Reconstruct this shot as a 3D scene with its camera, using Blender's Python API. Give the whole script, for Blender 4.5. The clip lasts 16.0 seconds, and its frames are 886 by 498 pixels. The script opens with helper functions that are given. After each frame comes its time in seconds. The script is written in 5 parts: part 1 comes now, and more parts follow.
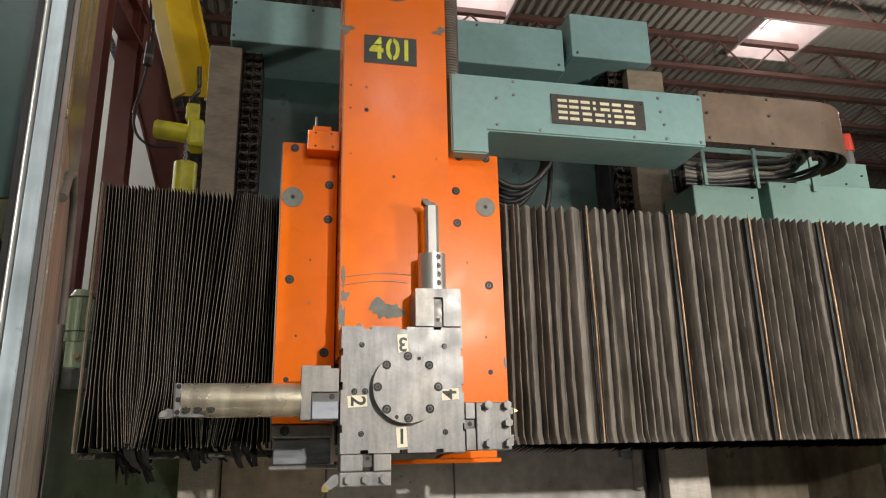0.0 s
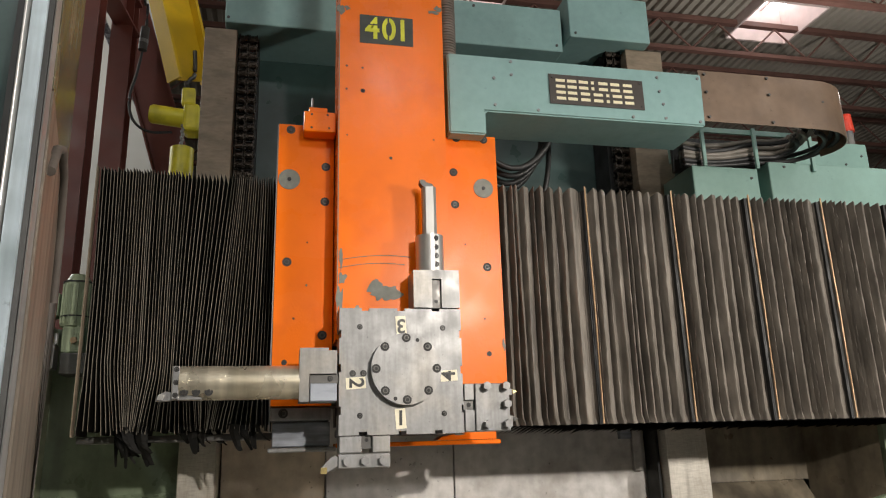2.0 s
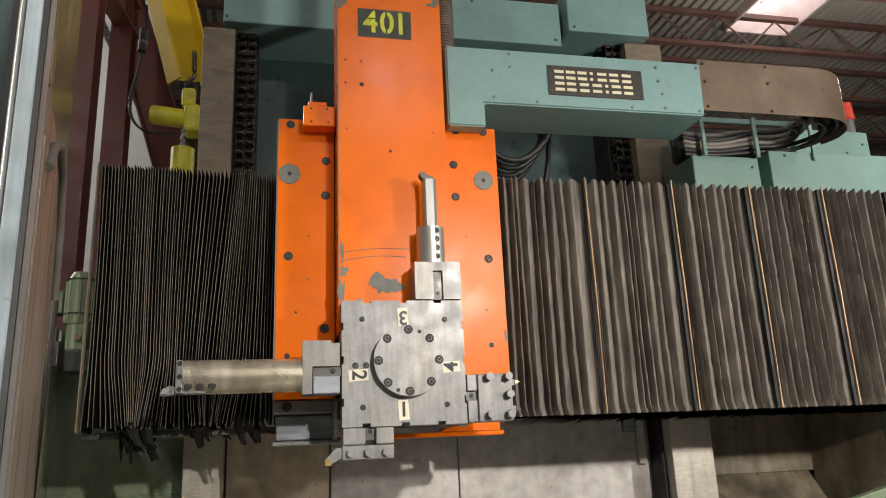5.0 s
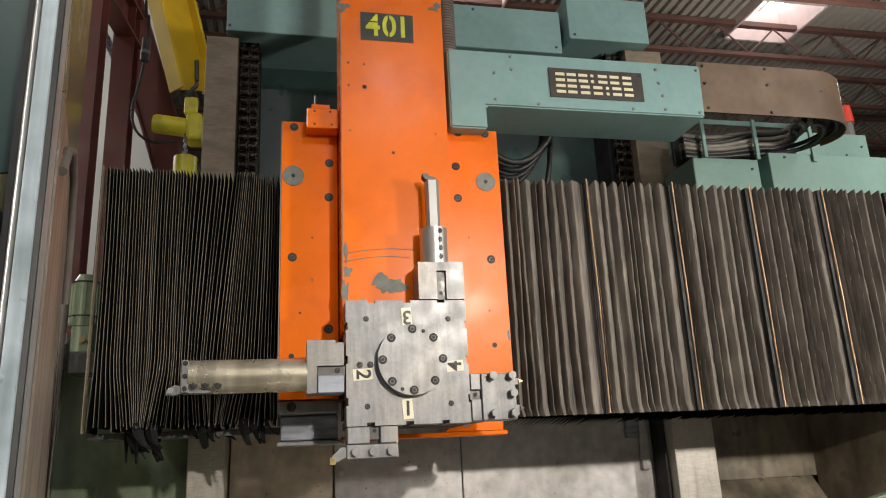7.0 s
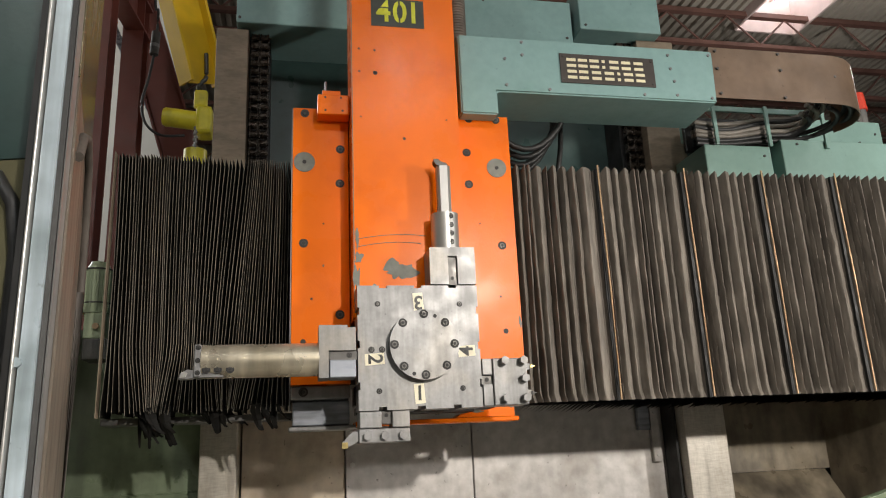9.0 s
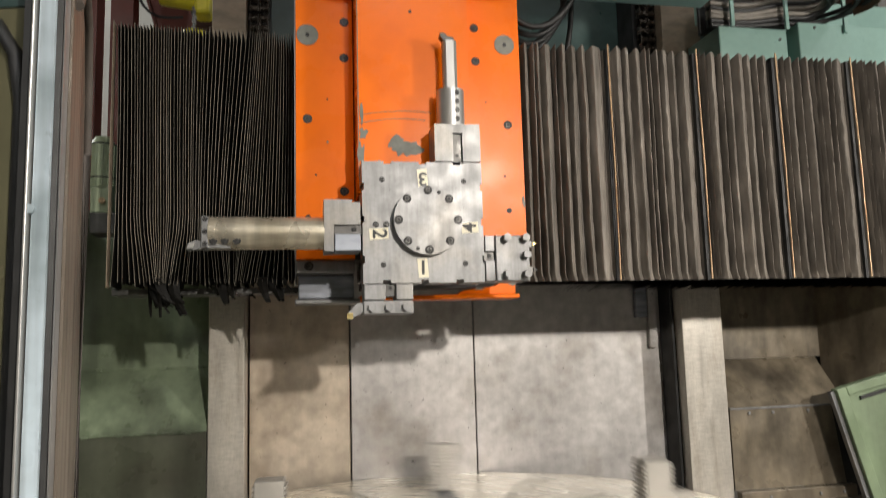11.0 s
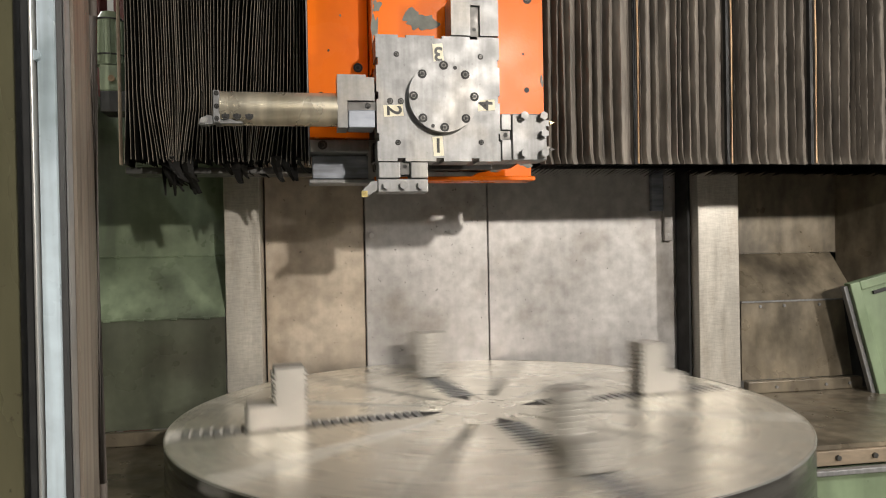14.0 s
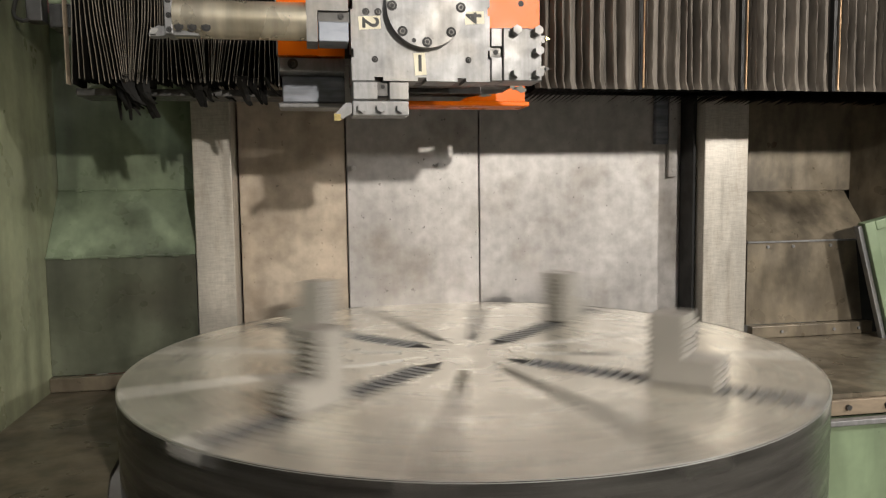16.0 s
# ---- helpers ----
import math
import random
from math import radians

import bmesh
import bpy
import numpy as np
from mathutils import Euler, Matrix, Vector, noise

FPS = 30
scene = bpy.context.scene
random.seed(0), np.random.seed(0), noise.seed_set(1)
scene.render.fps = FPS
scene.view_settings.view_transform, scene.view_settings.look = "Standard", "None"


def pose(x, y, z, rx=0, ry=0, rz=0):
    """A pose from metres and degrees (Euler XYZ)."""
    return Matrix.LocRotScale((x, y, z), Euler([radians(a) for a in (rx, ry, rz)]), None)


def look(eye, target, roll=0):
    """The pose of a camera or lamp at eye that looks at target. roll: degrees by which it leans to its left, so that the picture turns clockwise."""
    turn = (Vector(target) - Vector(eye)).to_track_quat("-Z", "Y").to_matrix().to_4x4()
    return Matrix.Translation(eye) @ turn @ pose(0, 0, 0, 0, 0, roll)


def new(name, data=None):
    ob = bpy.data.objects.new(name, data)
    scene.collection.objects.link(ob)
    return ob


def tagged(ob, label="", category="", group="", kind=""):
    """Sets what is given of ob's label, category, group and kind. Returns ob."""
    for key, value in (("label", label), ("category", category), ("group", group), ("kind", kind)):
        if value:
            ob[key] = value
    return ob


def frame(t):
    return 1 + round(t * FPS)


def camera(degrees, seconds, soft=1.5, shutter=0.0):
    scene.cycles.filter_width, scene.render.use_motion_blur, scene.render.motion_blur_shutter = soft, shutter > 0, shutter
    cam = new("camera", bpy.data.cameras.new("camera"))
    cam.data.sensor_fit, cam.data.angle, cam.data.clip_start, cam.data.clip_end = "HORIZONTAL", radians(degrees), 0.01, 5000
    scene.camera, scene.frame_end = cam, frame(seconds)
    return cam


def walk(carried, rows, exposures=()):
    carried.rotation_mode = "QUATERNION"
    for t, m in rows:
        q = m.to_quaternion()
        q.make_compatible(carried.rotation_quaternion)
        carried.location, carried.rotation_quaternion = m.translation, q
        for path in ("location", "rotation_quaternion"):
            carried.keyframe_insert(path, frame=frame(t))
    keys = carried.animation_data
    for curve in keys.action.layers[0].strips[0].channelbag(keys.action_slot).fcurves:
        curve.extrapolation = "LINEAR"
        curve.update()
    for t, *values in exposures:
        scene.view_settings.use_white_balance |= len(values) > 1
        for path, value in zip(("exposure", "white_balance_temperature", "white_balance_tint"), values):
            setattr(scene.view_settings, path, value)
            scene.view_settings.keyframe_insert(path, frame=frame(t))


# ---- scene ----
cam = camera(62.16, 16.0, soft=1.1, shutter=0.36)
# seconds, x, y, z, pitch, roll, yaw
PATH = [
    (0, 0.0146, -0.1766, 1.6680, 16.203, 1.259, -12.251),
    (0.5, 0.0165, -0.1731, 1.6681, 17.018, 1.363, -12.636),
    (1, 0.0203, -0.1738, 1.6645, 16.653, 1.419, -12.857),
    (1.5, 0.0229, -0.1681, 1.6586, 16.132, 1.470, -12.609),
    (2, 0.0219, -0.1604, 1.6563, 15.128, 1.640, -12.220),
    (2.5, 0.0218, -0.1562, 1.6561, 14.566, 1.802, -12.044),
    (3, 0.0256, -0.1576, 1.6540, 14.332, 1.884, -11.837),
    (3.5, 0.0253, -0.1588, 1.6525, 14.251, 2.036, -11.789),
    (4, 0.0282, -0.1603, 1.6490, 14.409, 2.176, -11.749),
    (6.5, 0.0242, -0.1638, 1.6449, 15.593, 2.558, -11.815),
    (7, 0.0163, -0.1671, 1.6367, 15.634, 2.601, -11.692),
    (7.5, 0.0106, -0.1651, 1.6301, 15.660, 2.516, -11.298),
    (8, 0.0065, -0.1619, 1.6297, 15.449, 2.374, -11.070),
    (10.3, 0.0078, -0.1500, 1.6281, 14.715, 2.645, -11.143),
    (10.5, 0.0106, -0.1607, 1.6183, 13.523, 2.368, -11.042),
    (11, 0.0022, -0.1509, 1.5870, 7.141, 1.609, -10.988),
    (11.5, 0.0005, -0.1472, 1.5620, 2.148, 0.633, -10.392),
    (12, -0.0050, -0.1420, 1.5595, 0.350, 0.435, -9.976),
    (12.5, -0.0058, -0.1439, 1.5576, 0.079, 0.574, -9.854),
    (13, -0.0024, -0.1427, 1.5590, -0.165, 0.667, -9.883),
    (13.5, -0.0016, -0.1373, 1.5556, -0.460, 0.873, -9.967),
    (14, -0.0014, -0.1293, 1.5416, -0.485, 1.061, -10.009),
    (14.5, 0.0019, -0.1134, 1.5381, -0.994, 1.175, -9.901),
    (15, 0.0073, -0.0790, 1.5354, -2.294, 1.347, -9.816),
    (15.5, 0.0382, -0.0063, 1.5247, -3.510, 1.448, -9.755),
    (16, 0.0818, 0.0660, 1.5044, -4.914, 0.753, -10.054),
]
walk(cam, [(t, pose(x, y, z, 90 + pitch, roll, yaw)) for t, x, y, z, pitch, roll, yaw in PATH])

# ---- light ----
world = bpy.data.worlds.new("sky")
scene.world = world
world.use_nodes = True
wn = world.node_tree
sky = wn.nodes.new("ShaderNodeTexSky")
sky.sky_type, sky.sun_disc = "NISHITA", False
sky.sun_elevation, sky.sun_rotation = radians(48), radians(140)
wn.links.new(sky.outputs["Color"], wn.nodes["Background"].inputs["Color"])
wn.nodes["Background"].inputs["Strength"].default_value = 0.12


def lamp(name, kind, m, power, color, size):
    data = bpy.data.lights.new(name, kind)
    data.energy, data.color = power, color
    if kind == "AREA":
        data.shape, data.size = "DISK", size
    else:
        data.shadow_soft_size = size
    if kind == "SPOT":
        data.spot_size, data.spot_blend = radians(40), 0.75
    ob = new(name, data)
    ob.matrix_world = m
    return ob


# the aisle floodlight, the work light beside the machine, a hall lamp and fill lamps
lamp("aisle_floodlight", "SPOT", look((2.4, -5.0, 3.75), (0.8, 3.0, 0.3)), 1550, (1.0, 0.92, 0.82), 0.11)
lamp("work_light", "POINT", pose(3.5, 0.05, 2.45), 265, (1.0, 0.94, 0.86), 0.07)
# the first lamp follows a highlight; the other four are unseen, added as fill
for hx, hy, hz, hp in ((1.2, -3.15, 5.75, 200), (-3.4, -3.0, 6.0, 280), (7.2, -3.4, 6.6, 200), (8.5, 7.6, 6.6, 430), (-5.6, 7.6, 6.6, 520)):
    lamp("high_bay_and_fill_lamp", "POINT", pose(hx, hy, hz), hp, (0.97, 0.97, 0.95), 0.17)


# ---- materials ----
def mat(name, col, rough=0.5, metal=0.0, var=0.12, scale=5.0, bump=0.06, fine=90.0, stain=None, amount=0.5, stain_scale=3.0, stretch=(1, 1, 1), rvar=0.12, spec=0.5, specks=0.0, speck_scale=55.0, streak=None):
    m = bpy.data.materials.new(name)
    m.use_nodes = True
    nt = m.node_tree
    bsdf = nt.nodes["Principled BSDF"]
    bsdf.inputs["Metallic"].default_value = metal
    bsdf.inputs["Specular IOR Level"].default_value = spec
    co = nt.nodes.new("ShaderNodeTexCoord")
    mp = nt.nodes.new("ShaderNodeMapping")
    mp.inputs["Scale"].default_value = stretch
    nt.links.new(co.outputs["Object"], mp.inputs["Vector"])

    def nz(s, detail, src):
        n = nt.nodes.new("ShaderNodeTexNoise")
        n.inputs["Scale"].default_value, n.inputs["Detail"].default_value = s, detail
        nt.links.new(src, n.inputs["Vector"])
        return n.outputs["Fac"]

    big = nz(scale, 6, mp.outputs["Vector"])
    small = nz(fine, 3, mp.outputs["Vector"])
    ramp = nt.nodes.new("ShaderNodeValToRGB")
    ramp.color_ramp.elements[0].position, ramp.color_ramp.elements[1].position = 0.3, 0.7
    ramp.color_ramp.elements[0].color = (*[c * (1 - var) for c in col], 1)
    ramp.color_ramp.elements[1].color = (*[min(1, c * (1 + var)) for c in col], 1)
    nt.links.new(big, ramp.inputs["Fac"])
    out = ramp.outputs["Color"]
    if stain:
        st = nz(stain_scale, 9, mp.outputs["Vector"])
        r2 = nt.nodes.new("ShaderNodeValToRGB")
        r2.color_ramp.elements[0].position, r2.color_ramp.elements[1].position = 0.5, 0.72
        r2.color_ramp.elements[1].color = (amount, amount, amount, 1)
        nt.links.new(st, r2.inputs["Fac"])
        mx = nt.nodes.new("ShaderNodeMix")
        mx.data_type = "RGBA"
        nt.links.new(r2.outputs["Color"], mx.inputs["Factor"])
        nt.links.new(out, mx.inputs["A"])
        mx.inputs["B"].default_value = (*stain, 1)
        out = mx.outputs["Result"]
    if specks:
        # small dark pits and drips
        sp = nz(speck_scale, 4, co.outputs["Object"])
        r3 = nt.nodes.new("ShaderNodeValToRGB")
        r3.color_ramp.elements[0].position, r3.color_ramp.elements[1].position = 0.68, 0.75
        r3.color_ramp.elements[0].color, r3.color_ramp.elements[1].color = (1, 1, 1, 1), (1 - specks, 1 - specks, 1 - specks, 1)
        nt.links.new(sp, r3.inputs["Fac"])
        fn = nz(fine * 0.35, 8, mp.outputs["Vector"])
        r4 = nt.nodes.new("ShaderNodeMapRange")
        r4.inputs["From Min"].default_value, r4.inputs["From Max"].default_value = 0.3, 0.7
        r4.inputs["To Min"].default_value, r4.inputs["To Max"].default_value = 1 - specks * 0.3, 1 + specks * 0.22
        nt.links.new(fn, r4.inputs["Value"])
        for src in (r3.outputs["Color"], r4.outputs["Result"]):
            mu = nt.nodes.new("ShaderNodeMix")
            mu.data_type, mu.blend_type = "RGBA", "MULTIPLY"
            mu.inputs["Factor"].default_value = 1.0
            nt.links.new(out, mu.inputs["A"])
            nt.links.new(src, mu.inputs["B"])
            out = mu.outputs["Result"]
    if streak:
        # runs, brush marks and rubbed lines: amount and the noise's scale along x, y, z
        sm = nt.nodes.new("ShaderNodeMapping")
        sm.inputs["Scale"].default_value = streak[1:]
        nt.links.new(co.outputs["Object"], sm.inputs["Vector"])
        r5 = nt.nodes.new("ShaderNodeMapRange")
        r5.inputs["From Min"].default_value, r5.inputs["From Max"].default_value = 0.34, 0.62
        r5.inputs["To Min"].default_value, r5.inputs["To Max"].default_value = 1 - streak[0], 1 + streak[0] * 0.45
        nt.links.new(nz(1.0, 7, sm.outputs["Vector"]), r5.inputs["Value"])
        mu = nt.nodes.new("ShaderNodeMix")
        mu.data_type, mu.blend_type = "RGBA", "MULTIPLY"
        mu.inputs["Factor"].default_value = 1.0
        nt.links.new(out, mu.inputs["A"])
        nt.links.new(r5.outputs["Result"], mu.inputs["B"])
        out = mu.outputs["Result"]
    nt.links.new(out, bsdf.inputs["Base Color"])
    rr = nt.nodes.new("ShaderNodeMapRange")
    rr.inputs["To Min"].default_value, rr.inputs["To Max"].default_value = max(0.03, rough - rvar), min(1, rough + rvar)
    rr.inputs["From Min"].default_value, rr.inputs["From Max"].default_value = 0.3, 0.7
    nt.links.new(nz(scale * 2.7, 5, mp.outputs["Vector"]), rr.inputs["Value"])
    nt.links.new(rr.outputs["Result"], bsdf.inputs["Roughness"])
    if bump:
        bp = nt.nodes.new("ShaderNodeBump")
        bp.inputs["Strength"].default_value, bp.inputs["Distance"].default_value = bump, 0.004
        nt.links.new(small, bp.inputs["Height"])
        nt.links.new(bp.outputs["Normal"], bsdf.inputs["Normal"])
    return m


ORANGE = mat("orange_paint", (0.87, 0.17, 0.004), 0.28, spec=0.15, rvar=0.04, var=0.06, scale=3, bump=0.07, fine=140, stain=(0.55, 0.09, 0.012), amount=0.35, stain_scale=5)
BARE = mat("grey_primer", (0.17, 0.175, 0.15), 0.55, var=0.2, scale=40)
TEAL = mat("teal_paint", (0.23, 0.37, 0.36), 0.42, spec=0.3, specks=0.18, var=0.08, scale=4, stain=(0.17, 0.30, 0.27), amount=0.5, stain_scale=6)
TEAL_PALE = mat("pale_green_paint", (0.24, 0.39, 0.345), 0.45, specks=0.15, var=0.07, scale=4, stain=(0.22, 0.36, 0.3), amount=0.4)
TEAL_DARK = mat("dark_teal_paint", (0.035, 0.068, 0.063), 0.36, specks=0.3, var=0.3, scale=3, stain=(0.1, 0.145, 0.135), amount=0.5, stain_scale=4)
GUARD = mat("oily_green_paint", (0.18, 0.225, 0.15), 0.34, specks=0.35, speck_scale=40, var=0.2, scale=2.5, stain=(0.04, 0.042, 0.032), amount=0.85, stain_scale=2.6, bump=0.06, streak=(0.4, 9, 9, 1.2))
# olive paint made lighter to stand in for light that misses this sheet
GUARD_SIDE = mat("oily_olive_lit_paint", (0.29, 0.31, 0.2), 0.34, specks=0.35, speck_scale=40, var=0.2, scale=2.5, stain=(0.12, 0.115, 0.075), amount=0.7, stain_scale=2.2, bump=0.05, streak=(0.3, 9, 9, 1.2))
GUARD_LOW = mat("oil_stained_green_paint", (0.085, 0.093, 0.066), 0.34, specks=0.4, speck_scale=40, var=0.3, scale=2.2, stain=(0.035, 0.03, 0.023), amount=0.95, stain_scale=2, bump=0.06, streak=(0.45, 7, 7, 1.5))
GUARD_OILY = mat("oil_brown_steel", (0.175, 0.146, 0.105), 0.36, metal=0.2, specks=0.45, speck_scale=40, var=0.3, scale=3.5, stain=(0.05, 0.043, 0.035), amount=0.75, stain_scale=3, bump=0.07, streak=(0.35, 14, 14, 5))
GREEN_LIGHT = mat("light_green_paint", (0.185, 0.245, 0.15), 0.42, specks=0.2, var=0.1, scale=5, stain=(0.12, 0.14, 0.08), amount=0.55, streak=(0.2, 12, 12, 2))
MOTOR = mat("motor_green_paint", (0.36, 0.42, 0.27), 0.4, var=0.12, scale=8, stain=(0.14, 0.15, 0.09), amount=0.5, stain_scale=14)
STEEL = mat("ground_steel", (0.225, 0.226, 0.228), 0.4, metal=0.35, spec=0.3, specks=0.3, speck_scale=90, var=0.14, scale=7, bump=0.04, fine=260, stain=(0.33, 0.29, 0.23), amount=0.4, stain_scale=6, rvar=0.08, streak=(0.16, 60, 60, 7))
STEEL_BRIGHT = mat("bright_steel", (0.5, 0.495, 0.48), 0.36, metal=0.7, var=0.05, scale=12, bump=0.02, fine=300, rvar=0.04)
STEEL_DARK = mat("blackened_steel", (0.09, 0.088, 0.085), 0.42, metal=0.7, var=0.2, scale=14)
STEEL_BLUE = mat("grey_blue_steel", (0.24, 0.26, 0.3), 0.45, metal=0.4, var=0.2, scale=10, stain=(0.09, 0.09, 0.09), amount=0.7, stain_scale=8, streak=(0.4, 6, 6, 40))
BAR_STEEL = mat("oiled_bar_steel", (0.6, 0.55, 0.44), 0.3, metal=0.7, var=0.1, scale=5, stain=(0.3, 0.25, 0.15), amount=0.6, stain_scale=4, bump=0.03, rvar=0.07, streak=(0.25, 26, 3, 3))
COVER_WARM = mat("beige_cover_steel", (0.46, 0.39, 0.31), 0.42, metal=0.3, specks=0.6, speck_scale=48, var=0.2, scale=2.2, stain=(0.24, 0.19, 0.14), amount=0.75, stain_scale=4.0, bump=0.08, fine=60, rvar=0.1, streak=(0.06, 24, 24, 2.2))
COVER_STEEL = mat("cover_steel", (0.45, 0.432, 0.42), 0.42, metal=0.3, specks=0.6, speck_scale=48, var=0.2, scale=2.2, stain=(0.23, 0.2, 0.165), amount=0.75, stain_scale=4.0, bump=0.08, fine=60, rvar=0.1, streak=(0.06, 24, 24, 2.2))
WAY = mat("scraped_way_iron", (0.47, 0.44, 0.39), 0.4, metal=0.4, specks=0.3, speck_scale=120, var=0.14, scale=3, stain=(0.24, 0.2, 0.15), amount=0.5, stain_scale=6, stretch=(3, 3, 0.6), fine=120, bump=0.1, streak=(0.12, 30, 30, 220))
WAY_RUST = mat("dull_way_iron", (0.24, 0.19, 0.135), 0.6, specks=0.4, speck_scale=50, metal=0.2, var=0.18, scale=6, stain=(0.13, 0.1, 0.07), amount=0.6, stain_scale=9, stretch=(1, 1, 3))
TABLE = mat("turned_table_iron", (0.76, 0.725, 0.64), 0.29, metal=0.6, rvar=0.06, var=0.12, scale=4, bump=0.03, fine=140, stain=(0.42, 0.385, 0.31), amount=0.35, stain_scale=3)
# diffuse bright iron that puts the light caught by the slot walls into colour
SLOT_WALL = mat("lit_slot_iron", (0.62, 0.6, 0.55), 0.45, metal=0.3, var=0.1, scale=12)
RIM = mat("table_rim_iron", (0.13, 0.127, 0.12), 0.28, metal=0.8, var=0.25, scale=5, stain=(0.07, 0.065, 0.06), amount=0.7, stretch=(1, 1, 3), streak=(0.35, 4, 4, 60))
JAW = mat("jaw_steel", (0.43, 0.41, 0.375), 0.42, metal=0.4, var=0.08, scale=10)
CLOTH = mat("grey_bellows_cloth", (0.168, 0.148, 0.126), 0.5, var=0.35, scale=13, bump=0.9, fine=30, spec=0.3, stain=(0.1, 0.088, 0.075), amount=0.8, stain_scale=9, stretch=(3.2, 1, 0.5), streak=(0.3, 45, 10, 2.5))
# near-black for the torn cloth and for the shade between and under folds
CLOTH_DARK = mat("shaded_black_cloth", (0.007, 0.0066, 0.006), 0.6, var=0.35, scale=12, bump=0.2, spec=0.12, stain=(0.016, 0.0145, 0.011), amount=0.6, stain_scale=10, stretch=(1, 1, 0.4))
EDGE_CLOTH = mat("pale_fold_edge", (0.17, 0.153, 0.125), 0.6, var=0.15, scale=20, spec=0.2)
BRASS = mat("stiffener_rod", (0.5, 0.35, 0.21), 0.45, metal=0.6, var=0.25, scale=20)
# near-black that stands in for the shade in gaps, holes, slots and recesses
BLACK = mat("black_gap_shade", (0.012, 0.012, 0.012), 0.6, var=0.2)
RUBBER = mat("black_rubber", (0.022, 0.022, 0.022), 0.5, var=0.3, scale=30)
BROWN = mat("brown_sheet_steel", specks=0.3, col=(0.17, 0.115, 0.078), rough=0.48, metal=0.3, var=0.16, scale=5, stain=(0.09, 0.065, 0.048), amount=0.6, stain_scale=4)
HOSE = mat("ribbed_conduit", (0.2, 0.178, 0.15), 0.5, metal=0.0, var=0.25, scale=20)
FOAM = mat("grey_foam_rubber", (0.085, 0.072, 0.062), 0.7, var=0.2, scale=20)
CHAIN = mat("greasy_chain", (0.055, 0.043, 0.034), 0.28, metal=0.7, var=0.4, scale=30)
PLATE = mat("black_name_plate", (0.045, 0.036, 0.03), 0.45, var=0.2, scale=20)
CREAM = mat("cream_lettering", (0.8, 0.73, 0.5), 0.5, var=0.06)
STENCIL_BLACK = mat("stencil_black", (0.035, 0.038, 0.03), 0.5, var=0.25, scale=20)
STENCIL_YELLOW = mat("stencil_yellow", (0.62, 0.62, 0.03), 0.5, var=0.2, scale=18)
STICKER = mat("yellowed_sticker", (0.78, 0.73, 0.56), 0.5, var=0.08, scale=20)
RED_STEEL = mat("red_oxide_steel", (0.16, 0.042, 0.03), 0.5, var=0.2, scale=3, stain=(0.08, 0.028, 0.02), amount=0.6)
YELLOW = mat("crane_yellow", (0.72, 0.46, 0.012), 0.45, var=0.1, scale=4, stain=(0.3, 0.2, 0.02), amount=0.5)
YELLOW_HOIST = mat("hoist_yellow", (0.7, 0.6, 0.03), 0.42, var=0.12, scale=8, stain=(0.3, 0.25, 0.04), amount=0.6, stain_scale=9)
DOOR_BLUE = mat("pale_blue_paint", (0.5, 0.59, 0.65), 0.35, specks=0.4, speck_scale=70, var=0.14, scale=6, stain=(0.2, 0.26, 0.27), amount=0.7, stain_scale=8, streak=(0.25, 60, 60, 4))
DOOR_OLIVE = mat("olive_door_panel", (0.17, 0.16, 0.095), 0.22, metal=0.35, specks=0.45, speck_scale=80, var=0.25, scale=2, stain=(0.09, 0.075, 0.045), amount=0.7, stretch=(1, 1, 0.3))
DOOR_STEEL = mat("oily_door_steel", (0.2, 0.168, 0.135), 0.4, specks=0.35, metal=0.25, var=0.25, scale=3, stain=(0.07, 0.05, 0.038), amount=0.7, stretch=(1, 1, 0.3), streak=(0.5, 40, 26, 0.5))
# the olive tint stands in for the yellow hoist's reflection
DOOR_POLISHED = mat("olive_tinted_polished_steel", (0.42, 0.38, 0.26), 0.2, metal=0.85, var=0.15, scale=3, stain=(0.25, 0.22, 0.14), amount=0.5, stretch=(1, 1, 0.4))
ROOF = mat("roof_deck", (0.3, 0.265, 0.22), 0.6, var=0.15, scale=1.0, stain=(0.2, 0.17, 0.14), amount=0.5, stain_scale=0.6)
JOIST = mat("joist_steel", (0.13, 0.062, 0.048), 0.5, var=0.2, scale=2)
CURB = mat("skylight_curb", (0.6, 0.47, 0.44), 0.6, var=0.08)
WALL = mat("hall_wall_block", (0.5, 0.49, 0.45), 0.7, var=0.1, scale=1.5, stain=(0.35, 0.33, 0.29), amount=0.4, stain_scale=1)
FLOOR = mat("concrete_floor", (0.26, 0.245, 0.22), 0.5, var=0.15, scale=1.2, stain=(0.13, 0.12, 0.1), amount=0.6, stain_scale=1.5)
RED_LAMP = mat("red_lamp_plastic", (0.7, 0.06, 0.03), 0.3, var=0.05)
STEEL_SCREW = mat("black_oxide_screw", (0.075, 0.073, 0.07), 0.35, metal=0.6, var=0.2)
BLACK_TEXT = mat("black_print", (0.02, 0.02, 0.02), 0.5, var=0.1)
GLOW = bpy.data.materials.new("daylight_sheet")
GLOW.use_nodes = True
GLOW.node_tree.nodes["Principled BSDF"].inputs["Emission Color"].default_value = (0.95, 0.98, 1.0, 1)
GLOW.node_tree.nodes["Principled BSDF"].inputs["Emission Strength"].default_value = 4.0
INSERT = mat("gold_carbide", (0.62, 0.5, 0.22), 0.3, metal=0.8, var=0.1)


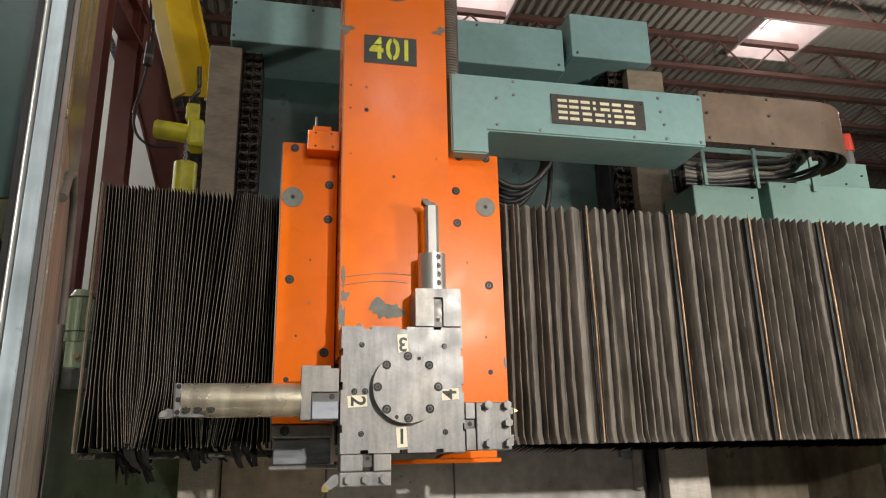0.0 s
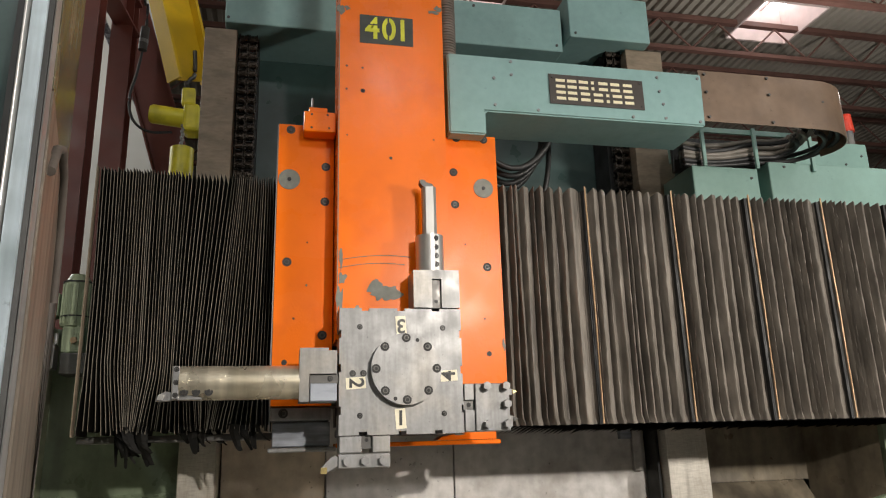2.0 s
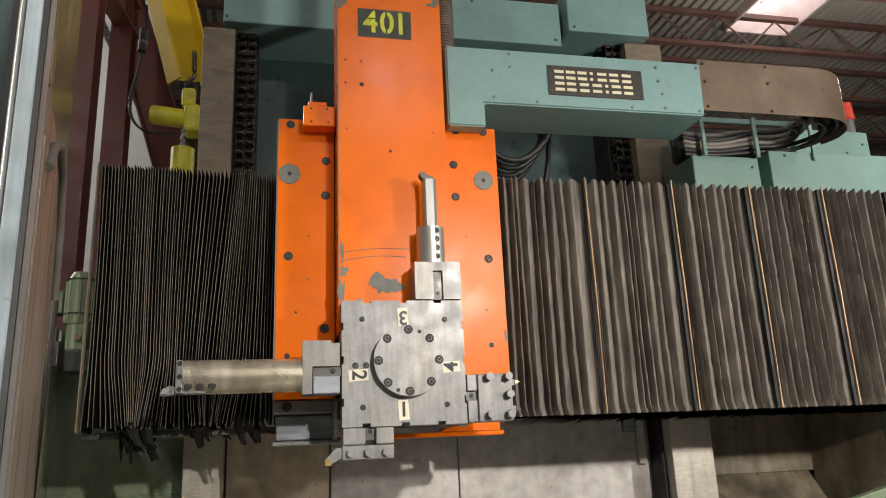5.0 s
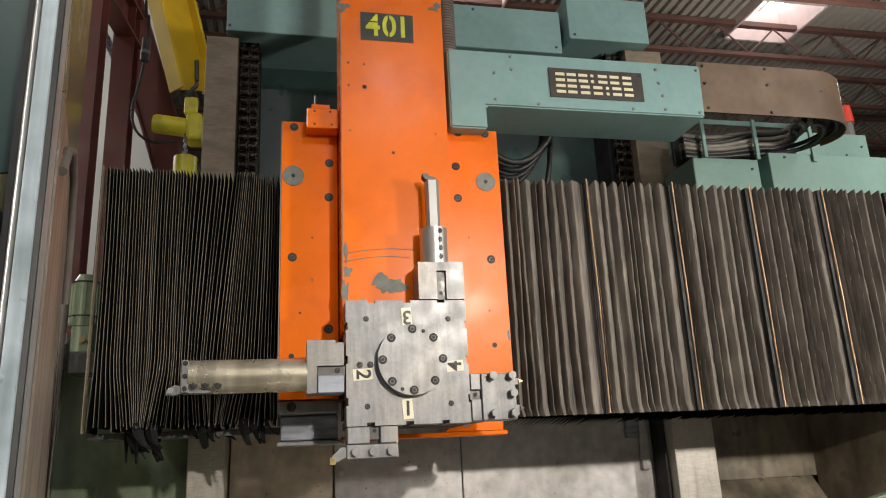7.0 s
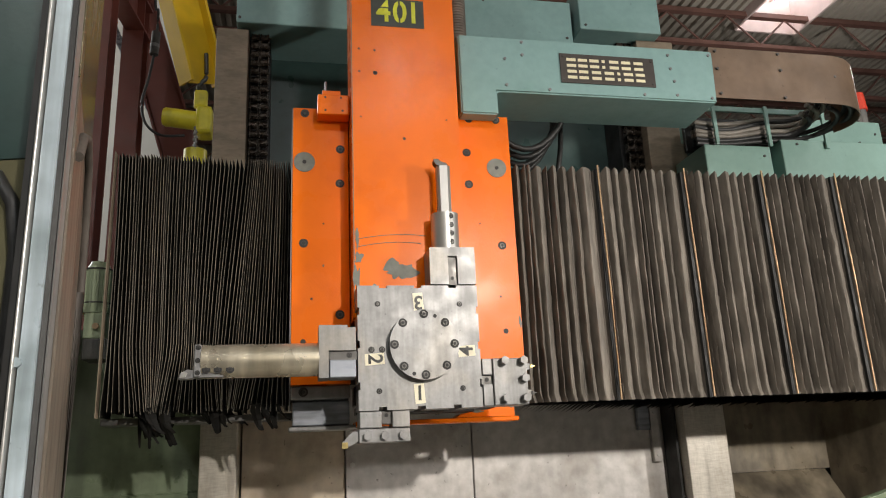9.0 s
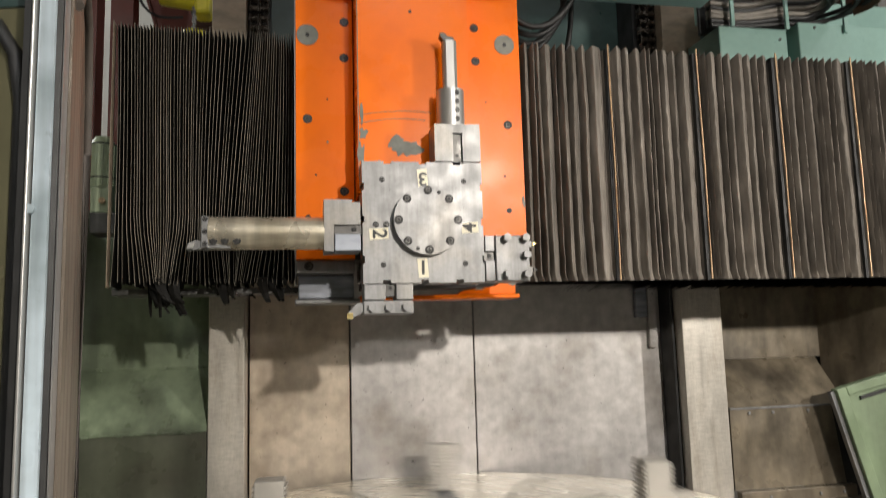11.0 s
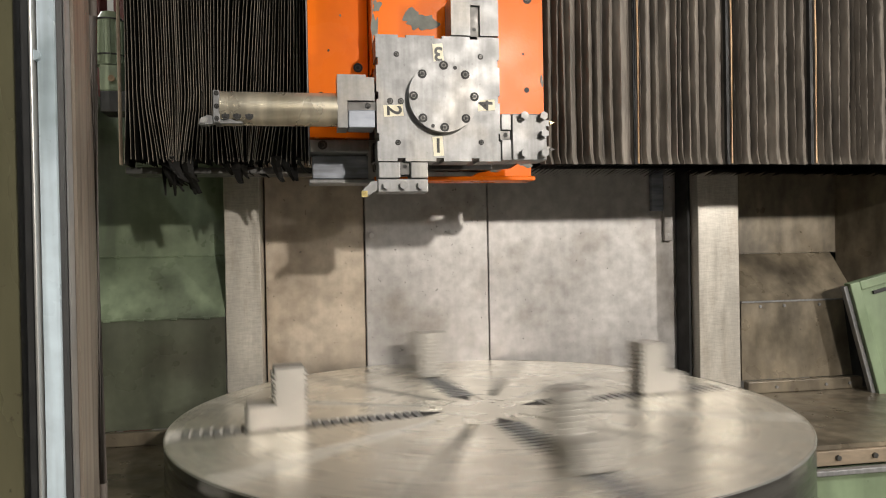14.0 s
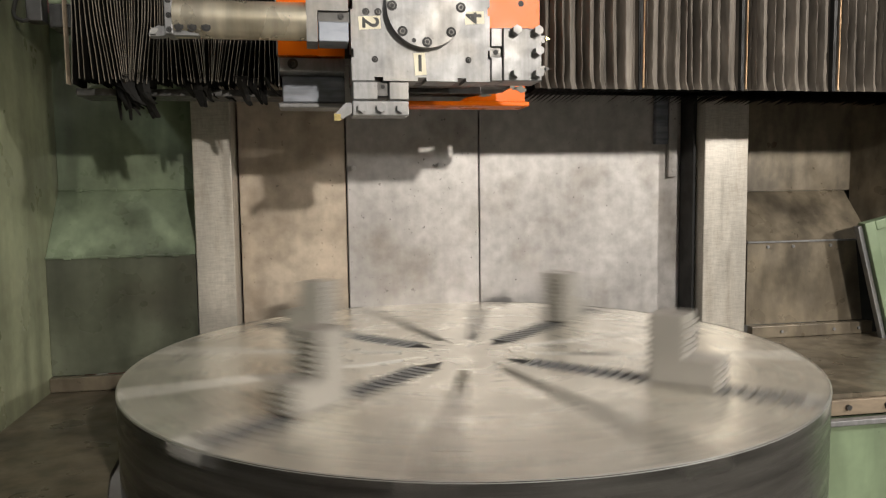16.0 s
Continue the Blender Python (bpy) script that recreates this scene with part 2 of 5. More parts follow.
# ---- building helpers ----
def part(name, bm, material, parent=None, label="", smooth=None):
    me = bpy.data.meshes.new(name)
    bm.normal_update()
    bm.to_mesh(me)
    bm.free()
    me.materials.append(material)
    if smooth:
        me.shade_smooth()
        me.set_sharp_from_angle(angle=radians(smooth))
    ob = new(name, me)
    if parent:
        ob.parent = parent
        base = Matrix.Identity(4)
        up = parent
        chain = []
        while up:
            chain.append(up)
            up = up.parent
        for up in reversed(chain):
            base = base @ up.matrix_parent_inverse @ up.matrix_basis
        ob.matrix_parent_inverse = base.inverted()
    return tagged(ob, label)


def thing(name, at, label, category, group="", kind=""):
    ob = new(name)
    ob.empty_display_size = 0.1
    ob.matrix_basis = pose(*at)
    return tagged(ob, label, category, group, kind)


def B():
    return bmesh.new()


def box(bm, x0, x1, y0, y1, z0, z1, bevel=0.0, m=None):
    r = bmesh.ops.create_cube(bm, size=1.0)
    vs = r["verts"]
    for v in vs:
        v.co = Vector(((x0 + x1) / 2 + v.co.x * (x1 - x0), (y0 + y1) / 2 + v.co.y * (y1 - y0), (z0 + z1) / 2 + v.co.z * (z1 - z0)))
    if bevel:
        es = list({e for v in vs for e in v.link_edges})
        r2 = bmesh.ops.bevel(bm, geom=es, offset=bevel, segments=2, profile=0.5, affect="EDGES")
        vs = list({v for f in r2["faces"] for v in f.verts} | {v for v in vs if v.is_valid})
    if m:
        bmesh.ops.transform(bm, matrix=m, verts=[v for v in vs if v.is_valid])
    return bm


def cyl(bm, p, q, r, seg=24, r2=None, caps=True):
    p, q = Vector(p), Vector(q)
    d = q - p
    m = Matrix.Translation((p + q) / 2) @ d.to_track_quat("Z", "Y").to_matrix().to_4x4()
    bmesh.ops.create_cone(bm, cap_ends=caps, segments=seg, radius1=r, radius2=r if r2 is None else r2, depth=d.length, matrix=m)
    return bm


def prism(bm, pts, axis, a, b):
    """Extrudes a closed outline along an axis from a to b. pts are the two other coordinates in x, y, z order."""
    def at(p, s):
        return {"x": (s, p[0], p[1]), "y": (p[0], s, p[1]), "z": (p[0], p[1], s)}[axis]
    va = [bm.verts.new(at(p, a)) for p in pts]
    vb = [bm.verts.new(at(p, b)) for p in pts]
    bm.faces.new(va)
    bm.faces.new(list(reversed(vb)))
    n = len(pts)
    for i in range(n):
        bm.faces.new((va[i], vb[i], vb[(i + 1) % n], va[(i + 1) % n]))
    bmesh.ops.recalc_face_normals(bm, faces=bm.faces[:])
    return bm


def tube(bm, pts, r, seg=10):
    """A round bar along a line of points."""
    rings = []
    n = len(pts)
    for i, p in enumerate(pts):
        d = (Vector(pts[min(i + 1, n - 1)]) - Vector(pts[max(i - 1, 0)])).normalized()
        q = d.to_track_quat("Z", "Y")
        rings.append([bm.verts.new(Vector(p) + q @ Vector((r * math.cos(2 * math.pi * k / seg), r * math.sin(2 * math.pi * k / seg), 0))) for k in range(seg)])
    for a, b in zip(rings, rings[1:]):
        for k in range(seg):
            bm.faces.new((a[k], a[(k + 1) % seg], b[(k + 1) % seg], b[k]))
    bm.faces.new(list(reversed(rings[0])))
    bm.faces.new(rings[-1])
    return bm


def curve(pts, steps=6):
    """A smooth line through the points."""
    out = []
    n = len(pts)
    for i in range(n - 1):
        a, b, c, d = (Vector(pts[max(0, min(n - 1, k))]) for k in (i - 1, i, i + 1, i + 2))
        for k in range(steps):
            u = k / steps
            out.append(0.5 * ((2 * b) + (c - a) * u + (2 * a - 5 * b + 4 * c - d) * u * u + (3 * b - a - 3 * c + d) * u ** 3))
    return out + [Vector(pts[-1])]


def plate_with_holes(bm, outline, holes, y0, y1, seg=20):
    """An upright plate, x and z outline, between y0 (front) and y1, with round openings (x, z, r)."""
    ring = [bm.verts.new((x, y0, z)) for x, z in outline]
    edges = [bm.edges.new((ring[i], ring[(i + 1) % len(ring)])) for i in range(len(ring))]
    for hx, hz, r in holes:
        c = [bm.verts.new((hx + r * math.cos(2 * math.pi * k / seg), y0, hz + r * math.sin(2 * math.pi * k / seg))) for k in range(seg)]
        edges += [bm.edges.new((c[i], c[(i + 1) % seg])) for i in range(seg)]
    bmesh.ops.triangle_fill(bm, edges=edges, use_beauty=True, normal=(0, -1, 0))
    r = bmesh.ops.extrude_face_region(bm, geom=bm.faces[:])
    for v in r["geom"]:
        if isinstance(v, bmesh.types.BMVert):
            v.co.y = y1
    bmesh.ops.recalc_face_normals(bm, faces=bm.faces[:])
    return bm


def text_mesh(name, body, size, m, material, parent, depth=0.0006):
    cu = bpy.data.curves.new(name, "FONT")
    cu.body, cu.size, cu.extrude = body, size, depth
    cu.offset = 0.02 * size
    cu.align_x, cu.align_y = "CENTER", "CENTER"
    tmp = bpy.data.objects.new(name, cu)
    me = bpy.data.meshes.new_from_object(tmp)
    bpy.data.objects.remove(tmp)
    bm = B()
    bm.from_mesh(me)
    bpy.data.meshes.remove(me)
    bmesh.ops.transform(bm, matrix=m, verts=bm.verts[:])
    return part(name, bm, material, parent)


def socket_screw(parent, x, y, z, r=0.011, name="socket_screw"):
    """A socket-head screw facing -y; black discs stand in for its shaded counterbore and socket."""
    bm = B()
    cyl(bm, (x, y + 0.004, z), (x, y - 0.0005, z), r * 1.25, 20)
    ob = part(name, bm, BLACK, parent, smooth=40)
    bm = B()
    bmesh.ops.create_cone(bm, cap_ends=False, segments=20, radius1=r * 0.8, radius2=r * 0.66, depth=0.002, matrix=Matrix.Translation((x, y - 0.0012, z)) @ pose(0, 0, 0, 90))
    cyl(bm, (x, y - 0.0006, z), (x, y - 0.0018, z), r * 0.66, 20)
    part("screw_head", bm, STEEL_SCREW, ob)
    bm = B()
    cyl(bm, (x, y - 0.0017, z), (x, y - 0.0024, z), r * 0.48, 6)
    part("hex_socket", bm, BLACK, ob)
    return ob


def hole(parent, x, y, z, r, name="tapped_hole"):
    # a black disc stands in for the shade inside the hole
    bm = B()
    cyl(bm, (x, y + 0.02, z), (x, y - 0.0008, z), r, 14)
    return part(name, bm, BLACK, parent)


def hex_bolt(parent, p, axis, r=0.0145, h=0.02):
    p, axis = Vector(p), Vector(axis)
    bm = B()
    cyl(bm, p, p + axis * h, r, 6)
    ob = part("hex_bolt", bm, STEEL, parent)
    bm = B()
    cyl(bm, p + axis * h, p + axis * (h + 0.001), r * 0.82, 16)
    part("chamfer", bm, STEEL, ob)
    return ob


RAIL = []  # all that is lifted with the crossrail


def rail_thing(*args, **kw):
    ob = thing(*args, **kw)
    RAIL.append(ob)
    return ob


# ---- hall ----
def hall():
    bm = B()
    box(bm, -16, 26, -18, 24, -0.2, 0)
    tagged(part("floor", bm, FLOOR), "stained grey concrete factory floor", "floor", kind="structure")
    for name, d in (("wall_north", (-16, 26, 24, 24.3)), ("wall_south", (-16, 26, -18.3, -18)), ("wall_west", (-16.3, -16, -18, 24)), ("wall_east", (26, 26.3, -18, 24))):
        bm = B()
        box(bm, *d, 0, 9.7)
        tagged(part(name, bm, WALL), "pale block factory wall", "wall", kind="structure")
    # corrugated roof deck with five skylight openings, the last three added and unseen
    holes = [(8.5, 9.8, 10.05, 11.3), (2.3, 3.75, 10.05, 11.3), (6.9, 9.1, -3, -1), (-5, -3, -3, -1), (-5, -3, 10.6, 12.4)]
    bm = B()
    xs = sorted({-16.0, 26.0, *[h[0] for h in holes], *[h[1] for h in holes]})
    pitch = 0.19
    ys = sorted({-18.0, 24.0, *[h[2] for h in holes], *[h[3] for h in holes]})
    for xa, xb in zip(xs, xs[1:]):
        for ya, yb in zip(ys, ys[1:]):
            cx, cy = (xa + xb) / 2, (ya + yb) / 2
            if any(h[0] < cx < h[1] and h[2] < cy < h[3] for h in holes):
                continue
            n = max(1, round((xb - xa) / pitch))
            step = (xb - xa) / n
            prof = []
            for i in range(n):
                x = xa + i * step
                prof += [(x, 9.5), (x + step * 0.4, 9.5), (x + step * 0.5, 9.56), (x + step * 0.9, 9.56)]
            prof.append((xb, 9.5))
            low = [bm.verts.new((x, ya, z)) for x, z in prof]
            up = [bm.verts.new((x, yb, z)) for x, z in prof]
            for i in range(len(prof) - 1):
                bm.faces.new((low[i], low[i + 1], up[i + 1], up[i]))
    tagged(part("ceiling", bm, ROOF), "brown-grey corrugated steel roof deck", "roof", kind="structure")
    for h in holes:
        sk = thing("skylight", ((h[0] + h[1]) / 2, (h[2] + h[3]) / 2, 9.4), "bright skylight opening with a pale curb", "skylight", "skylights in the roof", "structure")
        for n, d in (("curb", (h[0] - 0.04, h[0], h[2], h[3])), ("curb", (h[1], h[1] + 0.04, h[2], h[3])), ("curb", (h[0], h[1], h[2] - 0.04, h[2])), ("curb", (h[0], h[1], h[3], h[3] + 0.04))):
            bm = B()
            box(bm, *d, 9.35, 10.1)
            part(n, bm, CURB, sk)
        bm = B()
        for k in range(1, 3):
            x = h[0] + (h[1] - h[0]) * k / 3
            box(bm, x - 0.02, x + 0.02, h[2], h[3], 10.05, 10.1)
        part("glazing_bar", bm, CURB, sk)
        # the sheet itself emits, in place of daylight from the sky
        bm = B()
        box(bm, h[0], h[1], h[2], h[3], 10.11, 10.13)
        part("daylight_sheet", bm, GLOW, sk, "glowing white daylight sheet")


def joist(y):
    """An open-web roof joist along x."""
    j = thing("roof_joist", (5, y, 8.9), "red-brown open-web steel roof joist", "roof joist", "joists under the roof", "structure")
    for z0, z1, w in ((9.38, 9.48, 0.11), (8.72, 8.8, 0.11)):
        bm = B()
        box(bm, -15.9, 25.9, y - w / 2, y + w / 2, z0, z1)
        part("chord", bm, JOIST, j)
    bm = B()
    x = -15.5
    up = False
    while x < 25:
        a, b = (x, y, 8.8 if up else 9.38), (x + 0.62, y, 9.38 if up else 8.8)
        tube(bm, [a, b], 0.02, 5)
        x += 0.62
        up = not up
    part("web_rods", bm, JOIST, j)


hall()
for jy in (1.95, 3.75, 5.5, 7.3, 9.1, 10.92, 12.65, 14.4, 16.2, 18.0, 19.8, 21.6):
    joist(jy)


# ---- machine column ----
def column():
    c = thing("machine_column", (0.8, 3.5, 0), "dark teal cast column of a vertical lathe", "machine column")
    bm = B()
    box(bm, -0.36, 1.92, 3.2, 4.2, 0, 3.62, 0.01)
    part("column_body", bm, TEAL_DARK, c)
    for x0, x1, y0 in ((-0.352, -0.212, 2.92), (1.7, 1.9, 2.92)):
        bm = B()
        box(bm, x0, x1, y0, 3.198, 2.2, 3.515 if x0 < 0 else 3.6, 0.004)
        part("upper_way", bm, WAY_RUST, c, "dull brown iron slideway")
        bm = B()
        box(bm, x0, x1, y0, 3.198, 0.4, 2.198, 0.004)
        part("lower_way", bm, WAY, c, "scraped grey iron slideway")
    bm = B()
    box(bm, 1.912, 2.0, 3.0, 3.3, 1.9, 3.2, 0.004)
    part("side_strip", bm, TEAL_DARK, c)
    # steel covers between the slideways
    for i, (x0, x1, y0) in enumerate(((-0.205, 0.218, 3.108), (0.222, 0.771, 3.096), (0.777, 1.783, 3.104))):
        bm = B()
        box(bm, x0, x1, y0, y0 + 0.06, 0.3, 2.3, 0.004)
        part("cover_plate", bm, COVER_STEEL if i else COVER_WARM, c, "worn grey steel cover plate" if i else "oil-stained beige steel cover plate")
    # black strip in place of the unlit gap, sized to the camera's view
    bm = B()
    box(bm, 1.684, 1.698, 2.985, 3.1, 0.3, 2.3, 0.002)
    part("dark_gap_strip", bm, BLACK, c)
    bm = B()
    box(bm, 1.555, 1.612, 3.07, 3.1, 1.672, 1.95, 0.003)
    part("bracket", bm, STEEL_BLUE, c)
    bm = B()
    box(bm, 1.618, 1.658, 3.075, 3.1, 1.53, 1.95, 0.003)
    part("bracket", bm, COVER_STEEL, c)
    for bz in (1.56, 1.75):
        bm = B()
        cyl(bm, (1.638, 3.077, bz), (1.638, 3.07, bz), 0.007, 8)
        part("bracket_screw", bm, STEEL_BRIGHT, c)
    for x, z in ((0.605, 1.59), (0.25, 1.58)):
        bm = B()
        cyl(bm, (x, 3.097, z), (x, 3.08, z), 0.011, 6)
        part("cover_screw", bm, STEEL_BRIGHT, c)
    rnd = random.Random(21)
    for k in range(7):
        x, z = rnd.uniform(-0.15, 1.7), rnd.uniform(1.05, 1.75)
        if min(abs(x - 0.22), abs(x - 0.775)) < 0.03:
            continue
        y = 3.1075 if x < 0.22 else (3.0955 if x < 0.775 else 3.1035)
        bm = B()
        cyl(bm, (x, y + 0.003, z), (x, y, z), rnd.uniform(0.0015, 0.0035), 8)
        part("dent", bm, STEEL_DARK, c)
    return c


def chain(x):
    c = thing("lifting_chain", (x, 3.0, 1.9), "greasy duplex roller chain beside the column slideway", "chain", "lifting chains of the crossrail")
    n = 38
    # black slab painted in for a shaded recess behind the chain
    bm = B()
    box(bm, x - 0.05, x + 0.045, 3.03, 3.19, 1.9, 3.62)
    part("recess_shade_slab", bm, BLACK, c)
    for dx in (-0.021, 0.021):
        for k in range(n):
            z = 1.95 + k * 0.0445
            bm = B()
            cyl(bm, (x + dx - 0.014, 2.985, z), (x + dx + 0.014, 2.985, z), 0.0165, 10)
            for e in (-0.0165, 0.0165):
                y0 = 0.019 if k % 2 else 0.022
                box(bm, x + dx + e - 0.002, x + dx + e + 0.002, 2.99 - y0, 2.99 + y0, z - 0.018, z + (0.062 if k % 2 else 0.016))
            part("chain_link", bm, CHAIN, c)
    bm = B()
    for k in range(n):
        z = 1.95 + k * 0.0445
        cyl(bm, (x - 0.046, 2.99, z), (x + 0.046, 2.99, z), 0.006, 6)
    part("pins", bm, CHAIN, c)
    return c


def sheet_box(name, x0, x1, y0, y1, z0, z1, material, label, category, bolts=(), rail=False, bevel=0.006):
    t = (rail_thing if rail else thing)(name, ((x0 + x1) / 2, (y0 + y1) / 2, z0), label, category)
    bm = B()
    box(bm, x0, x1, y0, y1, z0, z1, bevel)
    part("housing", bm, material, t)
    for bx, bz in bolts:
        bm = B()
        cyl(bm, (bx, y0 + 0.002, bz), (bx, y0 - 0.004, bz), 0.007, 6)
        part("bolt", bm, STEEL_DARK, t)
    return t


column()
LIFT = [chain(-0.163), chain(1.655)]
sheet_box("chain_cover", -0.265, 0.55, 2.88, 3.6, 3.525, 3.75, TEAL, "teal sheet-metal sprocket cover on the column", "machine cover", [(-0.25, 3.55), (-0.25, 3.72), (0.1, 3.72)])
sheet_box("chain_cover", 0.6, 1.352, 2.9, 3.6, 3.538, 3.775, TEAL, "teal sheet-metal sprocket cover on the column", "machine cover", [(0.9, 3.75), (1.32, 3.57)])
sheet_box("chain_cover", 1.381, 1.815, 2.865, 3.6, 3.608, 3.855, TEAL, "teal raised sheet-metal sprocket cover", "machine cover", [(1.41, 3.63)])


# ---- splash guards round the table ----
TX, TY, TZ, TR = 0.522, 2.168, 1.010, 0.956  # middle, height and radius of the rotary table


def guards():
    g = thing("splash_guard", (-0.6, 3.0, 0), "oily green sheet-steel splash guard beside the column", "splash guard", "splash guards")
    bm = B()
    box(bm, -0.875, -0.362, 3.1, 3.13, 1.507, 2.17)
    part("back_sheet", bm, GUARD, g)
    bm = B()
    prism(bm, [(3.1, 1.505), (3.13, 1.505), (2.95, 1.262), (2.92, 1.262)], "x", -0.875, -0.356)
    part("sloping_sheet", bm, GUARD, g)
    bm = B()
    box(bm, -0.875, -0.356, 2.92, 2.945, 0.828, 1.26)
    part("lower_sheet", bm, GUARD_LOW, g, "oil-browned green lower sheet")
    for z, y in ((1.507, 3.097), (1.261, 2.917)):
        bm = B()
        tube(bm, [(-0.875 + i * 0.05, y, z + 0.0015 * math.sin(i * 2.1)) for i in range(11)], 0.0045, 6)
        for i in range(4):
            x = -0.8 + i * 0.125
            box(bm, x - 0.012, x + 0.012, y - 0.007, y + 0.004, z - 0.007, z + 0.006, 0.002)
        part("weld_seam", bm, GUARD, g)
    bm = B()
    box(bm, -0.875, -0.356, 2.885, 2.918, 0.774, 0.826, 0.003)
    part("flange", bm, GUARD_OILY, g)
    bm = B()
    prism(bm, [(-0.9, 2.9), (-0.13, 2.9)] + [(TX + 0.985 * math.cos(radians(a)), TY + 0.985 * math.sin(radians(a))) for a in range(132, 236, 8)] + [(-0.04, 1.0), (-0.9, 1.0)], "z", 0.755, 0.772)
    part("chip_tray", bm, GUARD_OILY, g, "oily brown sloping chip tray")
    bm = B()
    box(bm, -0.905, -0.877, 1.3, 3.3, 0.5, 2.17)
    part("side_sheet", bm, GUARD_SIDE, g, "oily olive green side sheet, lightened as if lit")

    g = thing("splash_guard", (2.2, 3.0, 0), "oil-browned sheet-steel splash guard beside the column", "splash guard", "splash guards")
    bm = B()
    box(bm, 1.91, 2.53, 3.1, 3.13, 1.462, 2.5)
    part("back_sheet", bm, GUARD_OILY, g)
    bm = B()
    prism(bm, [(3.1, 1.46), (3.13, 1.46), (2.95, 1.245), (2.92, 1.245)], "x", 1.905, 2.5)
    part("sloping_sheet", bm, GUARD_OILY, g)
    bm = B()
    prism(bm, [(1.905, 0.89), (2.47, 0.89), (2.425, 1.243), (1.905, 1.243)], "y", 2.92, 2.945)
    part("lower_sheet", bm, GUARD_OILY, g)
    bm = B()
    prism(bm, [(1.905, 1.243), (2.43, 1.243), (2.43, 1.25), (1.905, 1.25)], "y", 2.912, 2.95)
    part("bright_edge", bm, STEEL, g)
    bm = B()
    box(bm, 1.91, 2.49, 2.88, 2.918, 0.836, 0.888, 0.003)
    part("flange", bm, GUARD_OILY, g)
    bm = B()
    prism(bm, [(2.85, 2.9), (2.85, 2.08)] + [(TX + 0.985 * math.cos(radians(a)), TY + 0.985 * math.sin(radians(a))) for a in range(-5, 50, 6)] + [(1.25, 2.9)], "z", 0.82, 0.835)
    part("chip_tray", bm, GUARD_OILY, g, "oily brown sloping chip tray")
    bm = B()
    prism(bm, [(2.53, 3.1), (2.56, 3.1), (2.68, 2.75), (2.65, 2.75)], "z", 1.3, 2.6)
    part("side_sheet", bm, GUARD_OILY, g)
    # added black sheet that stands in for the unlit void behind the door
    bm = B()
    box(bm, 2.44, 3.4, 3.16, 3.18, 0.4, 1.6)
    part("void_shade_sheet", bm, BLACK, g)
    bm = B()
    box(bm, 2.65, 3.4, 2.72, 2.748, 1.3, 2.6)
    part("outer_sheet", bm, GUARD, g, "olive outer sheet")
    for x, z in ((2.0, 1.225), (2.12, 1.225), (2.3, 1.225), (2.05, 0.862), (2.3, 0.862), (2.42, 0.862)):
        bm = B()
        cyl(bm, (x, 2.92 if z > 1 else 2.88, z), (x, 2.914 if z > 1 else 2.874, z), 0.007, 8)
        part("rivet", bm, STEEL, g)

    d = thing("guard_door", (2.5, 2.6, 0.6), "light green steel guard door leaning open", "door")
    m = Matrix.Translation((2.34, 2.785, 1.325)) @ pose(0, 0, 0, 0, 0, -8) @ pose(0, 0, 0, 0, -14.5, 0)
    bm = B()
    box(bm, 0, 0.7, 0.0, 0.03, -0.95, 0, 0.004, m)
    part("door_leaf", bm, GREEN_LIGHT, d)
    for q in ((0.0, 0.045, -0.95, 0), (0.045, 0.7, -0.04, 0)):
        bm = B()
        box(bm, q[0], q[1], -0.022, -0.001, q[2], q[3], 0.004, m)
        part("rim", bm, GREEN_LIGHT, d)
    # a solid black bar stands in for the shaded slot
    bm = B()
    box(bm, 0.1, 0.7, -0.012, -0.001, -0.075, -0.06, 0.001, m)
    part("slot", bm, BLACK, d)
    bm = B()
    box(bm, -0.02, 0.0, 0.0, 0.03, -0.95, -0.01, 0.003, m)
    part("edge_strip", bm, STEEL, d)

    b = sheet_box("coolant_box", 1.62, 3.1, 2.06, 2.4, 0.2, 0.745, GREEN_LIGHT, "pale green coolant box beside the table", "box")
    bm = B()
    box(bm, 1.6, 3.12, 2.03, 2.058, 0.748, 0.766, 0.003)
    part("lip", bm, STEEL, b, "bright steel lip")
    bm = B()
    box(bm, 1.6, 3.12, 2.07, 2.12, 0.768, 0.818, 0.003)
    strip = part("rusted_strip", bm, WAY_RUST, b, "rust-stained green strip")
    for x in (1.72, 1.86, 2.0):
        bm = B()
        cyl(bm, (x, 2.07, 0.795), (x, 2.06, 0.795), 0.009, 8)
        part("strip_bolt", bm, STEEL_DARK, strip)


guards()


# ---- rotary table ----


def piece_mesh(name, dx, dy, dz, material):
    bm = B()
    box(bm, -dx, dx, -dy, dy, 0, dz)
    me = bpy.data.meshes.new(name)
    bm.to_mesh(me)
    bm.free()
    me.materials.append(material)
    return me


def pieces(name, me, parent, spots):
    """Alike small pieces on one shared mesh, as parts of parent."""
    base = Matrix.Identity(4)
    up = parent
    line = []
    while up:
        line.append(up)
        up = up.parent
    for up in reversed(line):
        base = base @ up.matrix_parent_inverse @ up.matrix_basis
    for m in spots:
        ob = new(name, me)
        ob.parent = parent
        ob.matrix_parent_inverse = base.inverted()
        ob.matrix_basis = m


TOOTH = piece_mesh("tooth", 0.0085, 0.0195, 0.013, STEEL)
RIDGE = piece_mesh("ridge", 0.003, 0.042, 0.007, JAW)


